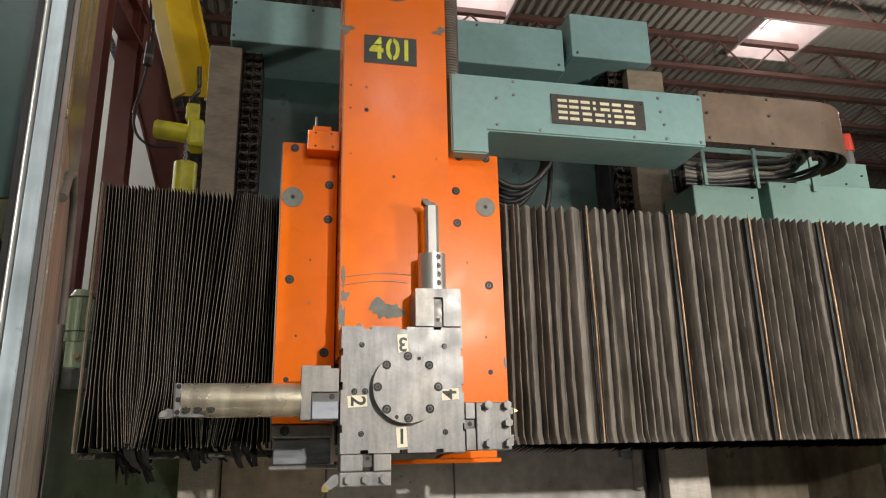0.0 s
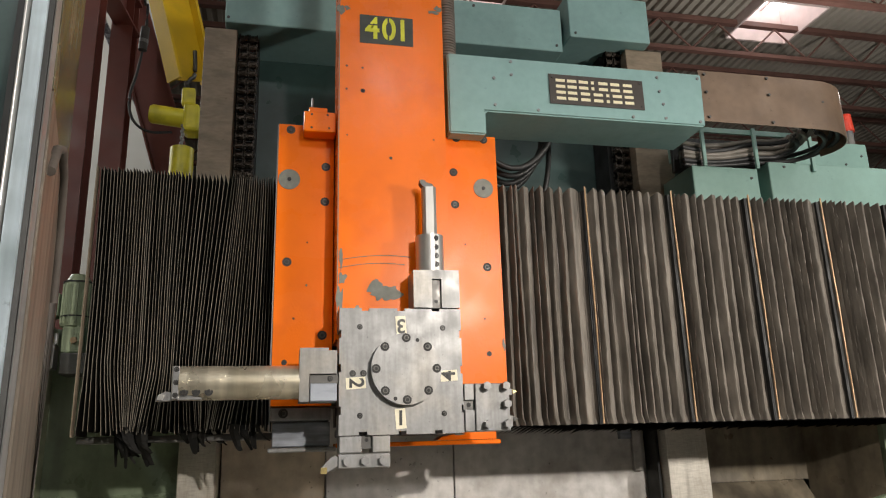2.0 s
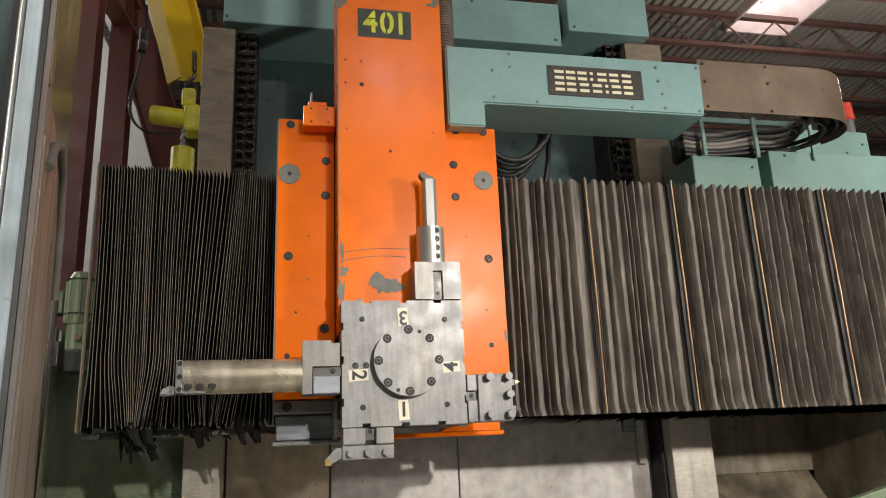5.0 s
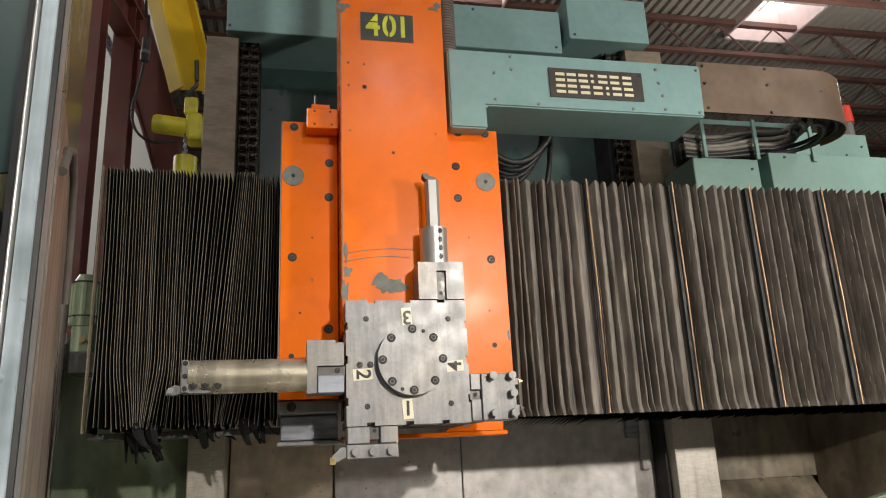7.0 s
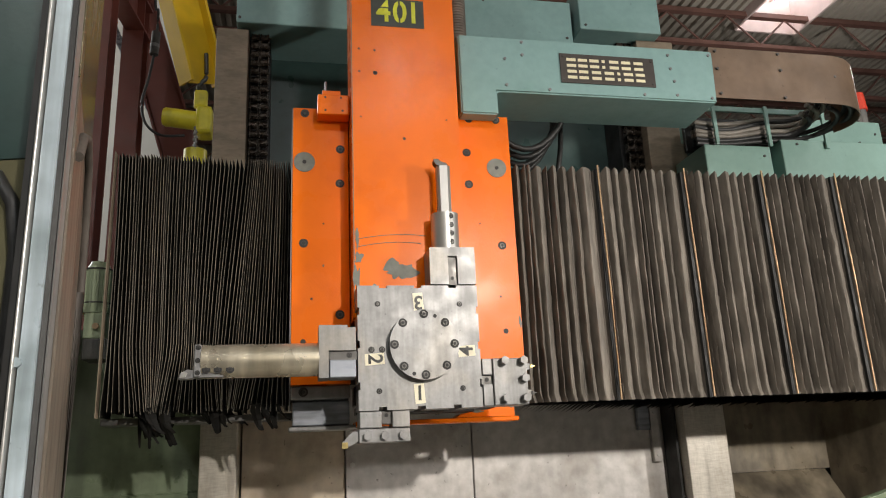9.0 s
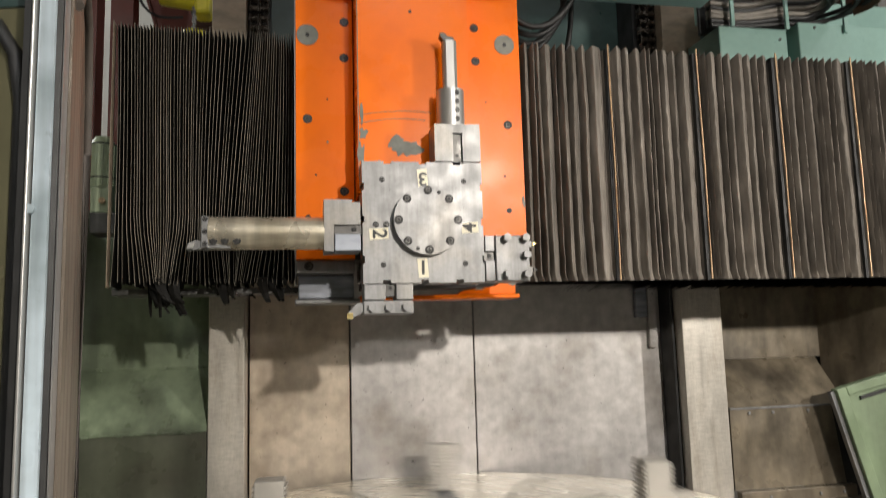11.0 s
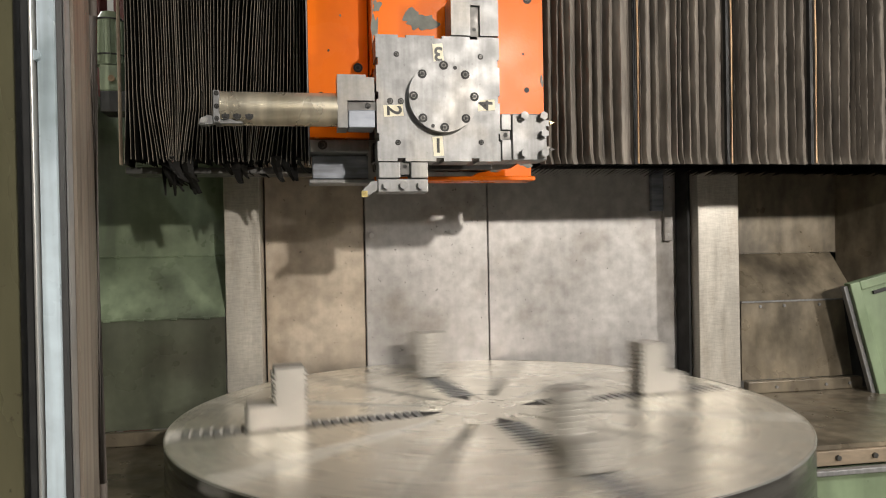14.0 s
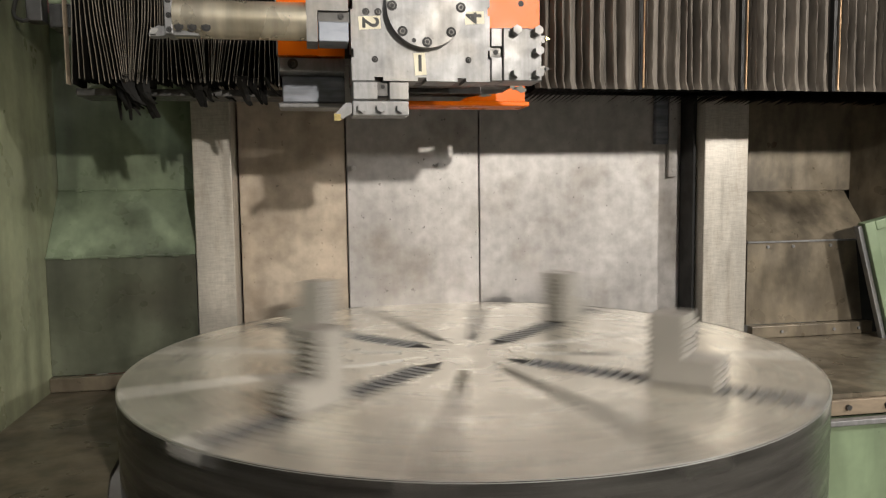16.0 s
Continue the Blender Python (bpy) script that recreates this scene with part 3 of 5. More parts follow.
def rotary_table():
    bed = thing("table_base", (TX, TY, 0), "dark cast round base under the rotary table", "machine base")
    bm = B()
    cyl(bm, (TX, TY, 0), (TX, TY, TZ - 0.25), TR - 0.05, 96)
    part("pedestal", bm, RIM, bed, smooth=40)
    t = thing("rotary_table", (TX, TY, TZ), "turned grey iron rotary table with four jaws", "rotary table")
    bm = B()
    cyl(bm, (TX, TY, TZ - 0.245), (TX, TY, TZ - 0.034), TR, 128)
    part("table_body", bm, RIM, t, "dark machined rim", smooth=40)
    # top plate in twelve sectors, so that the slots are real recesses
    n = 12
    for k in range(n):
        a0, a1 = 2 * math.pi * k / n, 2 * math.pi * (k + 1) / n
        w0, w1 = (0.044 if k % 3 == 0 else 0.017), (0.044 if (k + 1) % 3 == 0 else 0.017)

        def edge(a, w, r, side):
            d = math.sqrt(max(r * r - w * w, 0))
            return (TX + d * math.cos(a) - side * w * math.sin(a), TY + d * math.sin(a) + side * w * math.cos(a))

        pts = []
        b0, b1 = a0 + math.asin(w0 / TR), a1 - math.asin(w1 / TR)
        for i in range(13):
            a = b0 + (b1 - b0) * i / 12
            pts.append((TX + TR * math.cos(a), TY + TR * math.sin(a)))
        ri = 0.13
        pts.append(edge(a1, w1, ri, -1))
        pts.append(edge(a0, w0, ri, 1))
        bm = B()
        prism(bm, pts, "z", TZ - 0.034, TZ)
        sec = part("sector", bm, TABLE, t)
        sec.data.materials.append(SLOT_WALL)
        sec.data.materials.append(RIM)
        # tops keep the table colour, slot walls the lit one, outer faces the dark rim
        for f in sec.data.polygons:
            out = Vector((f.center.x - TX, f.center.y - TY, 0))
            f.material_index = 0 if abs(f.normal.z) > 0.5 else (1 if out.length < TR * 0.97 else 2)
    bm = B()
    cyl(bm, (TX, TY, TZ - 0.034), (TX, TY, TZ - 0.002), 0.2, 64)
    hub = part("hub", bm, TABLE, t, smooth=40)
    bm = B()
    bmesh.ops.create_cone(bm, cap_ends=False, segments=128, radius1=TR + 0.0015, radius2=TR - 0.003, depth=0.004, matrix=Matrix.Translation((TX, TY, TZ - 0.001)))
    part("bright_edge", bm, STEEL_BRIGHT, t)
    for k in range(4):
        turn = Matrix.Translation((TX, TY, TZ)) @ pose(0, 0, 0, 0, 0, 90 * k)
        bm = B()
        for s in (-1, 1):
            box(bm, 0.2, TR - 0.012, s * 0.024 - 0.0195, s * 0.024 + 0.0195, -0.034, -0.014)
        bmesh.ops.transform(bm, matrix=turn, verts=bm.verts[:])
        rack = part("toothed_rack", bm, STEEL, t)
        pieces("tooth", TOOTH, rack, [turn @ pose(0.215 + i * 0.0285, s * 0.024, -0.0138) for i in range(25) for s in (-1, 1)])
        # thin black wedge painted for the dark hole at the slot's inner end
        bm = B()
        prism(bm, [(0.13, 0.0), (0.2, -0.03), (0.2, 0.03)], "z", -0.0018, -0.0012)
        bmesh.ops.transform(bm, matrix=turn, verts=bm.verts[:])
        part("slot_end_shade", bm, BLACK, t)
        bm = B()
        prism(bm, [(0.565, 0.002), (0.73, 0.002), (0.73, 0.074), (0.652, 0.074), (0.652, 0.178), (0.565, 0.178)], "y", -0.045, 0.045)
        bmesh.ops.bevel(bm, geom=bm.edges[:], offset=0.003, segments=1, affect="EDGES")
        bmesh.ops.transform(bm, matrix=turn, verts=bm.verts[:])
        jaw = part("jaw", bm, JAW, t, "bright steel stepped chuck jaw")
        spots = []
        for i in range(14):
            z = 0.012 + i * 0.0142
            for r, top, s in ((0.565, 0.168, -1), (0.652, 0.168, 1), (0.73, 0.066, 1)):
                if z < top and not (r == 0.652 and z < 0.08):
                    spots.append(turn @ pose(r + s * 0.003, 0, z))
        pieces("ridge", RIDGE, jaw, spots)
    return t


ROTARY = rotary_table()


# ---- crossrail, saddle, ram ----
def crossrail():
    r = rail_thing("crossrail", (1.2, 2.8, 1.8), "dark teal crossrail behind the bellows", "crossrail")
    bm = B()
    box(bm, -0.6, 3.3, 2.62, 2.9, 1.86, 2.5, 0.01)
    part("beam", bm, TEAL_DARK, r)
    for z in (1.92, 2.4):
        bm = B()
        box(bm, -0.6, 3.3, 2.56, 2.618, z - 0.05, z + 0.05, 0.004)
        part("rail_way", bm, STEEL_DARK, r)
    bm = B()
    box(bm, -0.62, 0.0, 2.5, 2.64, 1.70, 1.722, 0.002)
    part("underside_tray", bm, STEEL_DARK, r)


def saddle():
    s = rail_thing("saddle", (0.39, 2.4, 1.65), "orange painted saddle plate with grey counterbored screws", "machine saddle")
    bm = B()
    plate_with_holes(bm, [(-0.006, 1.80), (0.188, 1.80), (0.188, 2.785), (-0.006, 2.785)], [], 2.31, 2.50)
    part("side_plate", bm, ORANGE, s)
    bm = B()
    plate_with_holes(bm, [(0.576, 1.80), (0.791, 1.80), (0.791, 2.785), (0.576, 2.785)], [], 2.31, 2.50)
    part("side_plate", bm, ORANGE, s)
    bm = B()
    box(bm, 0.19, 0.574, 2.36, 2.52, 1.80, 2.785)
    part("ram_guide", bm, STEEL_DARK, s)
    for x, z in ((0.034, 2.577), (0.736, 2.577)):
        bm = B()
        cyl(bm, (x, 2.314, z), (x, 2.3075, z), 0.037, 40)
        cap = part("round_cap", bm, BARE, s, "grey round cap", smooth=40)
        bm = B()
        cyl(bm, (x, 2.309, z), (x, 2.306, z), 0.007, 12)
        part("cap_screw", bm, BLACK, cap)
    for x, z in ((0.035, 2.765), (0.16, 2.63), (0.158, 2.5), (0.033, 2.279), (0.155, 2.03), (0.64, 2.772), (0.745, 2.772), (0.625, 2.635), (0.627, 2.51), (0.738, 2.278)):
        socket_screw(s, x, 2.31, z, 0.0125)
    for x, z, r in ((0.033, 1.94, 0.009), (0.731, 1.967, 0.009), (0.06, 2.085, 0.004), (0.72, 2.09, 0.0035), (0.692, 2.772, 0.006), (0.10, 2.35, 0.003), (0.66, 2.36, 0.003)):
        hole(s, x, 2.31, z, r)
    # bright worn left corner of the plate
    bm = B()
    box(bm, -0.011, -0.0065, 2.315, 2.35, 1.80, 2.785)
    part("edge_strip", bm, STEEL, s)
    bm = B()
    box(bm, -0.006, 0.188, 2.33, 2.48, 1.755, 1.797, 0.004)
    part("lower_block", bm, STEEL, s)
    socket_screw(s, 0.035, 2.33, 1.778, 0.0125)
    bm = B()
    box(bm, 0.0, 0.19, 2.4, 2.5, 1.672, 1.752, 0.004)
    part("wiper_box", bm, STEEL_BLUE, s, "grey-blue scratched wiper box")
    bm = B()
    box(bm, -0.012, 0.21, 2.385, 2.5, 1.655, 1.67, 0.004)
    part("wiper_lip", bm, STEEL, s)
    bm = B()
    box(bm, 0.21, 0.785, 2.4, 2.52, 1.665, 1.68, 0.003)
    part("bottom_flange", bm, ORANGE, s)
    bm = B()
    prism(bm, [(0.56, 1.682), (0.775, 1.682), (0.775, 1.735), (0.74, 1.735), (0.70, 1.71), (0.58, 1.695)], "y", 2.42, 2.5)
    part("bottom_rib", bm, ORANGE, s)
    bm = B()
    box(bm, 0.21, 0.78, 2.44, 2.54, 1.735, 1.80, 0.003)
    part("dark_recess", bm, STEEL_DARK, s)
    bm = B()
    box(bm, 0.21, 0.62, 2.38, 2.46, 1.70, 1.725, 0.003)
    part("wiper_bar", bm, STEEL_DARK, s)
    for i, (mx, mz, rx, rz) in enumerate(((0.76, 1.722, 0.016, 0.01), (0.735, 1.728, 0.012, 0.006), (0.64, 1.7, 0.02, 0.004))):
        bm = B()
        prism(bm, blob_outline(mx, mz, rx, rz, 60 + i, 22, 0.5), "y", 2.4185, 2.421)
        part("paint_chip", bm, BARE, s, "bare grey primer patch")
    for i, (mx, mz, rx, rz) in enumerate(((0.018, 1.86, 0.012, 0.008), (0.09, 1.905, 0.005, 0.006), (0.1, 2.2, 0.003, 0.005), (0.785, 2.0, 0.004, 0.02))):
        bm = B()
        prism(bm, blob_outline(mx, mz, rx, rz, 70 + i, 18, 0.5), "y", 2.3088, 2.3102)
        part("paint_chip", bm, BARE, s, "bare grey primer patch")
    # small block at the top of the plate
    bm = B()
    box(bm, 0.078, 0.19, 2.245, 2.31, 2.735, 2.812, 0.004)
    blk = part("stop_block", bm, ORANGE, s)
    bm = B()
    box(bm, 0.095, 0.16, 2.26, 2.3, 2.813, 2.835, 0.003)
    part("stop_cap", bm, ORANGE, blk)
    bm = B()
    cyl(bm, (0.107, 2.27, 2.835), (0.107, 2.27, 2.872), 0.004, 8)
    part("grease_nipple", bm, STEEL, blk)
    for x, z in ((0.105, 2.80), (0.16, 2.80), (0.105, 2.75), (0.165, 2.75)):
        hole(blk, x, 2.245, z, 0.004)


def blob_outline(cx, cz, rx, rz, seed, n=26, rough=0.35):
    rnd = random.Random(seed)
    ph = [rnd.uniform(0, 6.28) for _ in range(5)]
    return [(cx + rx * math.cos(a) * (1 + rough * sum(math.sin((j + 2) * a + ph[j]) / (j + 2) for j in range(5))),
             cz + rz * math.sin(a) * (1 + rough * sum(math.cos((j + 2) * a + ph[j]) / (j + 2) for j in range(5)))) for a in [2 * math.pi * k / n for k in range(n)]]


def ram():
    r = rail_thing("ram", (0.383, 2.3, 2.0), "glossy orange ram with a black stencilled number panel", "machine ram")
    bm = B()
    plate_with_holes(bm, [(0.193, 2.0), (0.574, 2.0), (0.574, 4.3), (0.193, 4.3)], [(0.385, 3.42, 0.078)], 2.2, 2.36, 40)
    part("ram_body", bm, ORANGE, r)
    bm = B()
    m = Matrix.Translation((0.385, 2.199, 3.42)) @ pose(0, 0, 0, 90)
    bmesh.ops.create_cone(bm, cap_ends=False, segments=40, radius1=0.082, radius2=0.07, depth=0.012, matrix=m)
    part("hole_ring", bm, STEEL, r)
    # black plate painted for the dark inside of the hole
    bm = B()
    box(bm, 0.30, 0.47, 2.352, 2.358, 3.33, 3.51)
    part("hole_back", bm, BLACK, r)
    bm = B()
    box(bm, 0.1945, 0.1975, 2.1985, 2.2, 2.05, 4.3)
    part("worn_corner", bm, BARE, r)
    # stencilled number on a black panel
    bm = B()
    box(bm, 0.268, 0.463, 2.1983, 2.1996, 3.072, 3.187)
    pan = part("number_panel", bm, STENCIL_BLACK, r, "black stencil panel")
    for ch, dx in (("4", -0.052), ("0", 0.008), ("1", 0.058)):
        text_mesh("numeral", ch, 0.122, Matrix.Translation((0.366 + dx, 2.1978, 3.13)) @ pose(0, 0, 0, 90) @ Matrix.Diagonal((0.86, 1, 1, 1)), STENCIL_YELLOW, pan)
    bm = B()
    for dx, dz, w, h in ((0.006, 0.0, 0.006, 0.11), (-0.05, 0.018, 0.05, 0.005)):
        box(bm, 0.366 + dx - w / 2, 0.366 + dx + w / 2, 2.1968, 2.1982, 3.13 + dz - h / 2, 3.13 + dz + h / 2)
    part("stencil_bridges", bm, STENCIL_BLACK, pan)
    # chipped paint and primer showing through
    chips = ((0.325, 2.166, 0.03, 0.026, 0.5), (0.368, 2.158, 0.04, 0.018, 0.5), (0.345, 2.148, 0.03, 0.014, 0.5), (0.204, 2.13, 0.01, 0.05, 0.6), (0.212, 2.2, 0.013, 0.02, 0.5),
             (0.262, 2.098, 0.009, 0.013, 0.4), (0.207, 2.27, 0.006, 0.03, 0.4), (0.2, 3.2, 0.012, 0.02, 0.5), (0.223, 3.21, 0.012, 0.008, 0.6), (0.545, 3.225, 0.022, 0.009, 0.6), (0.56, 3.24, 0.012, 0.012, 0.5))
    for i, (cx, cz, rx, rz, ro) in enumerate(chips):
        bm = B()
        prism(bm, blob_outline(cx, cz, rx, rz, 11 + i, 26, ro), "y", 2.1988 - 0.00007 * i, 2.2004)
        part("paint_chip", bm, BARE, r, "bare grey primer patch")
    for zz, bow, x1 in ((2.262, 0.03, 0.44), (2.235, 0.03, 0.42)):
        bm = B()
        tube(bm, [(0.2 + (x1 - 0.2) * k / 14, 2.1995, zz + bow * math.sin(math.pi * (0.12 + 0.55 * k / 14)) - 0.01) for k in range(15)], 0.0013, 5)
        part("scratch", bm, BARE, r)
    for x, z in ((0.376, 2.632), (0.222, 2.975), (0.278, 2.972), (0.222, 2.885), (0.277, 2.885)):
        hole(r, x, 2.2, z, 0.0055 if z < 2.7 else 0.004)
    hole(r, 0.279, 2.2, 2.882, 0.008)
    for x in (0.225, 0.53):
        hole(r, x, 2.2, 2.71, 0.003)
    # ribbed conduit beside the ram
    h = rail_thing("ribbed_conduit", (0.64, 2.4, 3.1), "tan ribbed flexible conduit beside the ram", "conduit")
    bm = B()
    cyl(bm, (0.64, 2.42, 3.05), (0.64, 2.42, 4.4), 0.034, 16)
    part("tube", bm, HOSE, h, smooth=40)
    bm = B()
    for k in range(110):
        z = 3.05 + k * 0.0122
        bmesh.ops.create_cone(bm, cap_ends=True, segments=16, radius1=0.039, radius2=0.039, depth=0.006, matrix=Matrix.Translation((0.64, 2.42, z)))
    part("ribs", bm, HOSE, h, smooth=40)


# ---- turret and tools ----
def turret():
    t = rail_thing("turret", (0.39, 2.15, 1.7), "square ground steel four-station tool turret", "tool turret")
    x0, x1, z0, z1 = 0.196, 0.581, 1.699, 2.084
    # outline with key slots in each side
    n = 0.024
    w = x1 - x0
    low = [(x0, z0)]
    for a in (0.19, 0.5, 0.79):
        low += [(x0 + w * a - n / 2, z0), (x0 + w * a - n / 2, z0 + 0.01), (x0 + w * a + n / 2, z0 + 0.01), (x0 + w * a + n / 2, z0)]
    low.append((x1, z0))
    right = []
    for a in (0.19, 0.5, 0.79):
        right += [(x1, z0 + w * a - n / 2), (x1 - 0.006, z0 + w * a - n / 2), (x1 - 0.006, z0 + w * a + n / 2), (x1, z0 + w * a + n / 2)]
    top = [(x1, z1)]
    for a in (0.79, 0.5, 0.21):
        top += [(x0 + w * a + n / 2, z1), (x0 + w * a + n / 2, z1 - 0.008), (x0 + w * a - n / 2, z1 - 0.008), (x0 + w * a - n / 2, z1)]
    top.append((x0, z1))
    left = []
    for a in (0.79, 0.52, 0.19):
        left += [(x0, z0 + w * a + n / 2), (x0 + 0.006, z0 + w * a + n / 2), (x0 + 0.006, z0 + w * a - n / 2), (x0, z0 + w * a - n / 2)]
    bm = B()
    prism(bm, low + right + top + left, "y", 2.102, 2.20)
    part("turret_body", bm, STEEL, t)
    bm = B()
    box(bm, x0 + 0.012, x1 - 0.012, 2.2, 2.34, z0 + 0.012, z1 - 0.012, 0.004)
    part("turret_back", bm, STEEL_DARK, t)
    cx, cz = 0.399, 1.893
    bm = B()
    cyl(bm, (cx, 2.103, cz), (cx, 2.072, cz), 0.1085, 72)
    disc = part("index_disc", bm, STEEL, t, "round ground steel cover disc", smooth=40)
    for k in range(8):
        a = radians(90 + 45 * k)
        socket_screw(disc, cx + 0.094 * math.cos(a), 2.072, cz + 0.094 * math.sin(a), 0.011)
    for dx, dz in ((0.035, 0.087), (-0.036, -0.09)):
        hole(disc, cx + dx, 2.072, cz + dz, 0.006, "dowel_hole")
    for dx, dz in ((-0.13, 0.132), (0.132, 0.13), (-0.13, -0.137), (0.13, -0.135)):
        socket_screw(t, 0.389 + dx, 2.102, 1.893 + dz, 0.007)
    for dx in (-0.152, -0.119):
        socket_screw(t, 0.389 + dx, 2.102, 1.882, 0.008)
    for ch, sx, sz, rot, sw, sh in (("1", 0.383, 1.745, 0, 0.032, 0.06), ("2", 0.247, 1.853, -90, 0.06, 0.035), ("3", 0.388, 2.03, 180, 0.032, 0.06), ("4", 0.537, 1.873, 90, 0.055, 0.034)):
        bm = B()
        box(bm, sx - sw / 2, sx + sw / 2, 2.1008, 2.1018, sz - sh / 2, sz + sh / 2)
        bmesh.ops.transform(bm, matrix=Matrix.Translation((sx, 0, sz)) @ pose(0, 0, 0, 0, -4, 0) @ Matrix.Translation((-sx, 0, -sz)), verts=bm.verts[:])
        st = part("sticker", bm, STICKER, t, "yellowed number sticker")
        text_mesh("numeral", ch, 0.062, Matrix.Translation((sx, 2.1004, sz)) @ pose(0, 0, 0, 90, 0, 0) @ pose(0, 0, 0, 0, 0, rot), BLACK_TEXT, st)

    # tool at the lower station
    a = rail_thing("turning_tool_holder", (0.27, 2.15, 1.6), "clamped steel turning tool holder under the turret", "tool holder", "tool holders on the turret")
    for q in ((0.198, 0.265, 1.648, 1.697), (0.297, 0.351, 1.648, 1.697)):
        bm = B()
        box(bm, q[0], q[1], 2.105, 2.19, q[2], q[3], 0.003)
        part("clamp_block", bm, STEEL, a)
    bm = B()
    box(bm, 0.265, 0.297, 2.12, 2.19, 1.66, 1.697)
    part("key_slot", bm, STEEL_DARK, a)
    hole(a, 0.281, 2.12, 1.685, 0.006)
    bm = B()
    box(bm, 0.196, 0.351, 2.108, 2.2, 1.605, 1.646, 0.003)
    part("shank_block", bm, STEEL, a)
    for x in (0.222, 0.274, 0.328):
        hex_bolt(a, (x, 2.108, 1.625), (0, -1, 0), 0.0135, 0.016)
    bm = B()
    prism(bm, [(0.195, 1.612), (0.195, 1.64), (0.178, 1.64), (0.15, 1.612), (0.15, 1.598), (0.17, 1.598)], "y", 2.115, 2.145)
    tip = part("tool_tip", bm, STEEL, a)
    bm = B()
    prism(bm, [(0.146, 1.592), (0.164, 1.592), (0.164, 1.61), (0.146, 1.61)], "y", 2.11, 2.122)
    part("insert", bm, INSERT, tip, "gold carbide insert")

    # boring bar at the left station
    b = rail_thing("boring_bar_holder", (0.0, 2.15, 1.8), "thick oiled steel boring bar clamped in the turret", "tool holder", "tool holders on the turret")
    bm = B()
    cyl(bm, (-0.264, 2.15, 1.861), (0.08, 2.15, 1.861), 0.0505, 48)
    part("bar", bm, BAR_STEEL, b, smooth=40)
    bm = B()
    box(bm, -0.283, -0.263, 2.105, 2.19, 1.813, 1.908, 0.003)
    part("end_plate", bm, STEEL, b)
    for z in (1.898, 1.86, 1.824):
        socket_screw(b, -0.272, 2.105, z, 0.006)
    for x in (-0.248, -0.215, -0.18):
        socket_screw(b, x, 2.106, 1.833, 0.0095)
    bm = B()
    prism(bm, [(-0.28, 1.812), (-0.2, 1.812), (-0.2, 1.817), (-0.28, 1.832), (-0.3, 1.836), (-0.322, 1.824), (-0.325, 1.808), (-0.3, 1.808)], "y", 2.115, 2.15)
    cart = part("cartridge", bm, STEEL, b)
    bm = B()
    prism(bm, [(-0.322, 1.812), (-0.306, 1.812), (-0.3, 1.826), (-0.316, 1.828)], "y", 2.108, 2.12)
    part("insert", bm, STEEL_BRIGHT, cart)
    bm = B()
    prism(bm, [(0.078, 1.8), (0.108, 1.8), (0.108, 1.882), (0.19, 1.882), (0.19, 1.952), (0.165, 1.952), (0.165, 1.96), (0.078, 1.96)], "y", 2.1, 2.21)
    part("clamp_head", bm, STEEL, b)
    bm = B()
    box(bm, 0.11, 0.19, 2.098, 2.2, 1.8, 1.853, 0.003)
    part("lower_clamp", bm, STEEL_BLUE, b)
    bm = B()
    box(bm, 0.11, 0.194, 2.112, 2.2, 1.853, 1.882)
    part("key_slot", bm, STEEL_DARK, b)
    socket_screw(b, 0.17, 2.112, 1.868, 0.007)

    # slim boring bar at the upper station
    c = rail_thing("boring_bar_holder", (0.5, 2.15, 2.09), "slim steel boring bar in an upright sleeve", "tool holder", "tool holders on the turret")
    bm = B()
    prism(bm, [(0.43, 2.088), (0.49, 2.088), (0.49, 2.182), (0.521, 2.182), (0.521, 2.088), (0.58, 2.088), (0.58, 2.182), (0.579, 2.212), (0.43, 2.21)], "y", 2.1, 2.2)
    part("clamp_block", bm, STEEL, c)
    bm = B()
    box(bm, 0.49, 0.521, 2.112, 2.2, 2.088, 2.182)
    part("key_slot", bm, STEEL_DARK, c)
    hole(c, 0.505, 2.112, 2.11, 0.006)
    bm = B()
    cyl(bm, (0.495, 2.15, 2.21), (0.495, 2.15, 2.336), 0.0465, 40)
    sl = part("sleeve", bm, STEEL_BRIGHT, c, smooth=40)
    for z in (2.232, 2.261, 2.29, 2.32):
        socket_screw(sl, 0.507, 2.105, z, 0.0075)
    bm = B()
    prism(bm, [(0.474, 2.14), (0.482, 2.13), (0.508, 2.127), (0.519, 2.137), (0.519, 2.163), (0.508, 2.173), (0.482, 2.173), (0.474, 2.163)], "z", 2.336, 2.508)
    part("bar", bm, STEEL_BRIGHT, c)
    bm = B()
    prism(bm, [(0.474, 2.508), (0.512, 2.508), (0.505, 2.518), (0.487, 2.522), (0.48, 2.531), (0.464, 2.531), (0.464, 2.52)], "y", 2.13, 2.16)
    part("tip", bm, STEEL_DARK, c)

    # four-bolt tool block at the right station
    d = rail_thing("tool_block", (0.66, 2.15, 1.7), "bolted steel tool block on the turret side", "tool holder", "tool holders on the turret")
    bm = B()
    box(bm, 0.618, 0.73, 2.098, 2.2, 1.702, 1.848, 0.003)
    part("block", bm, STEEL, d)
    for q in ((1.702, 1.768), (1.797, 1.848)):
        bm = B()
        box(bm, 0.585, 0.617, 2.104, 2.2, q[0], q[1], 0.002)
        part("clamp_block", bm, STEEL, d)
    bm = B()
    box(bm, 0.583, 0.617, 2.115, 2.2, 1.768, 1.797)
    part("key_slot", bm, STEEL_DARK, d)
    hole(d, 0.6, 2.114, 1.783, 0.007)
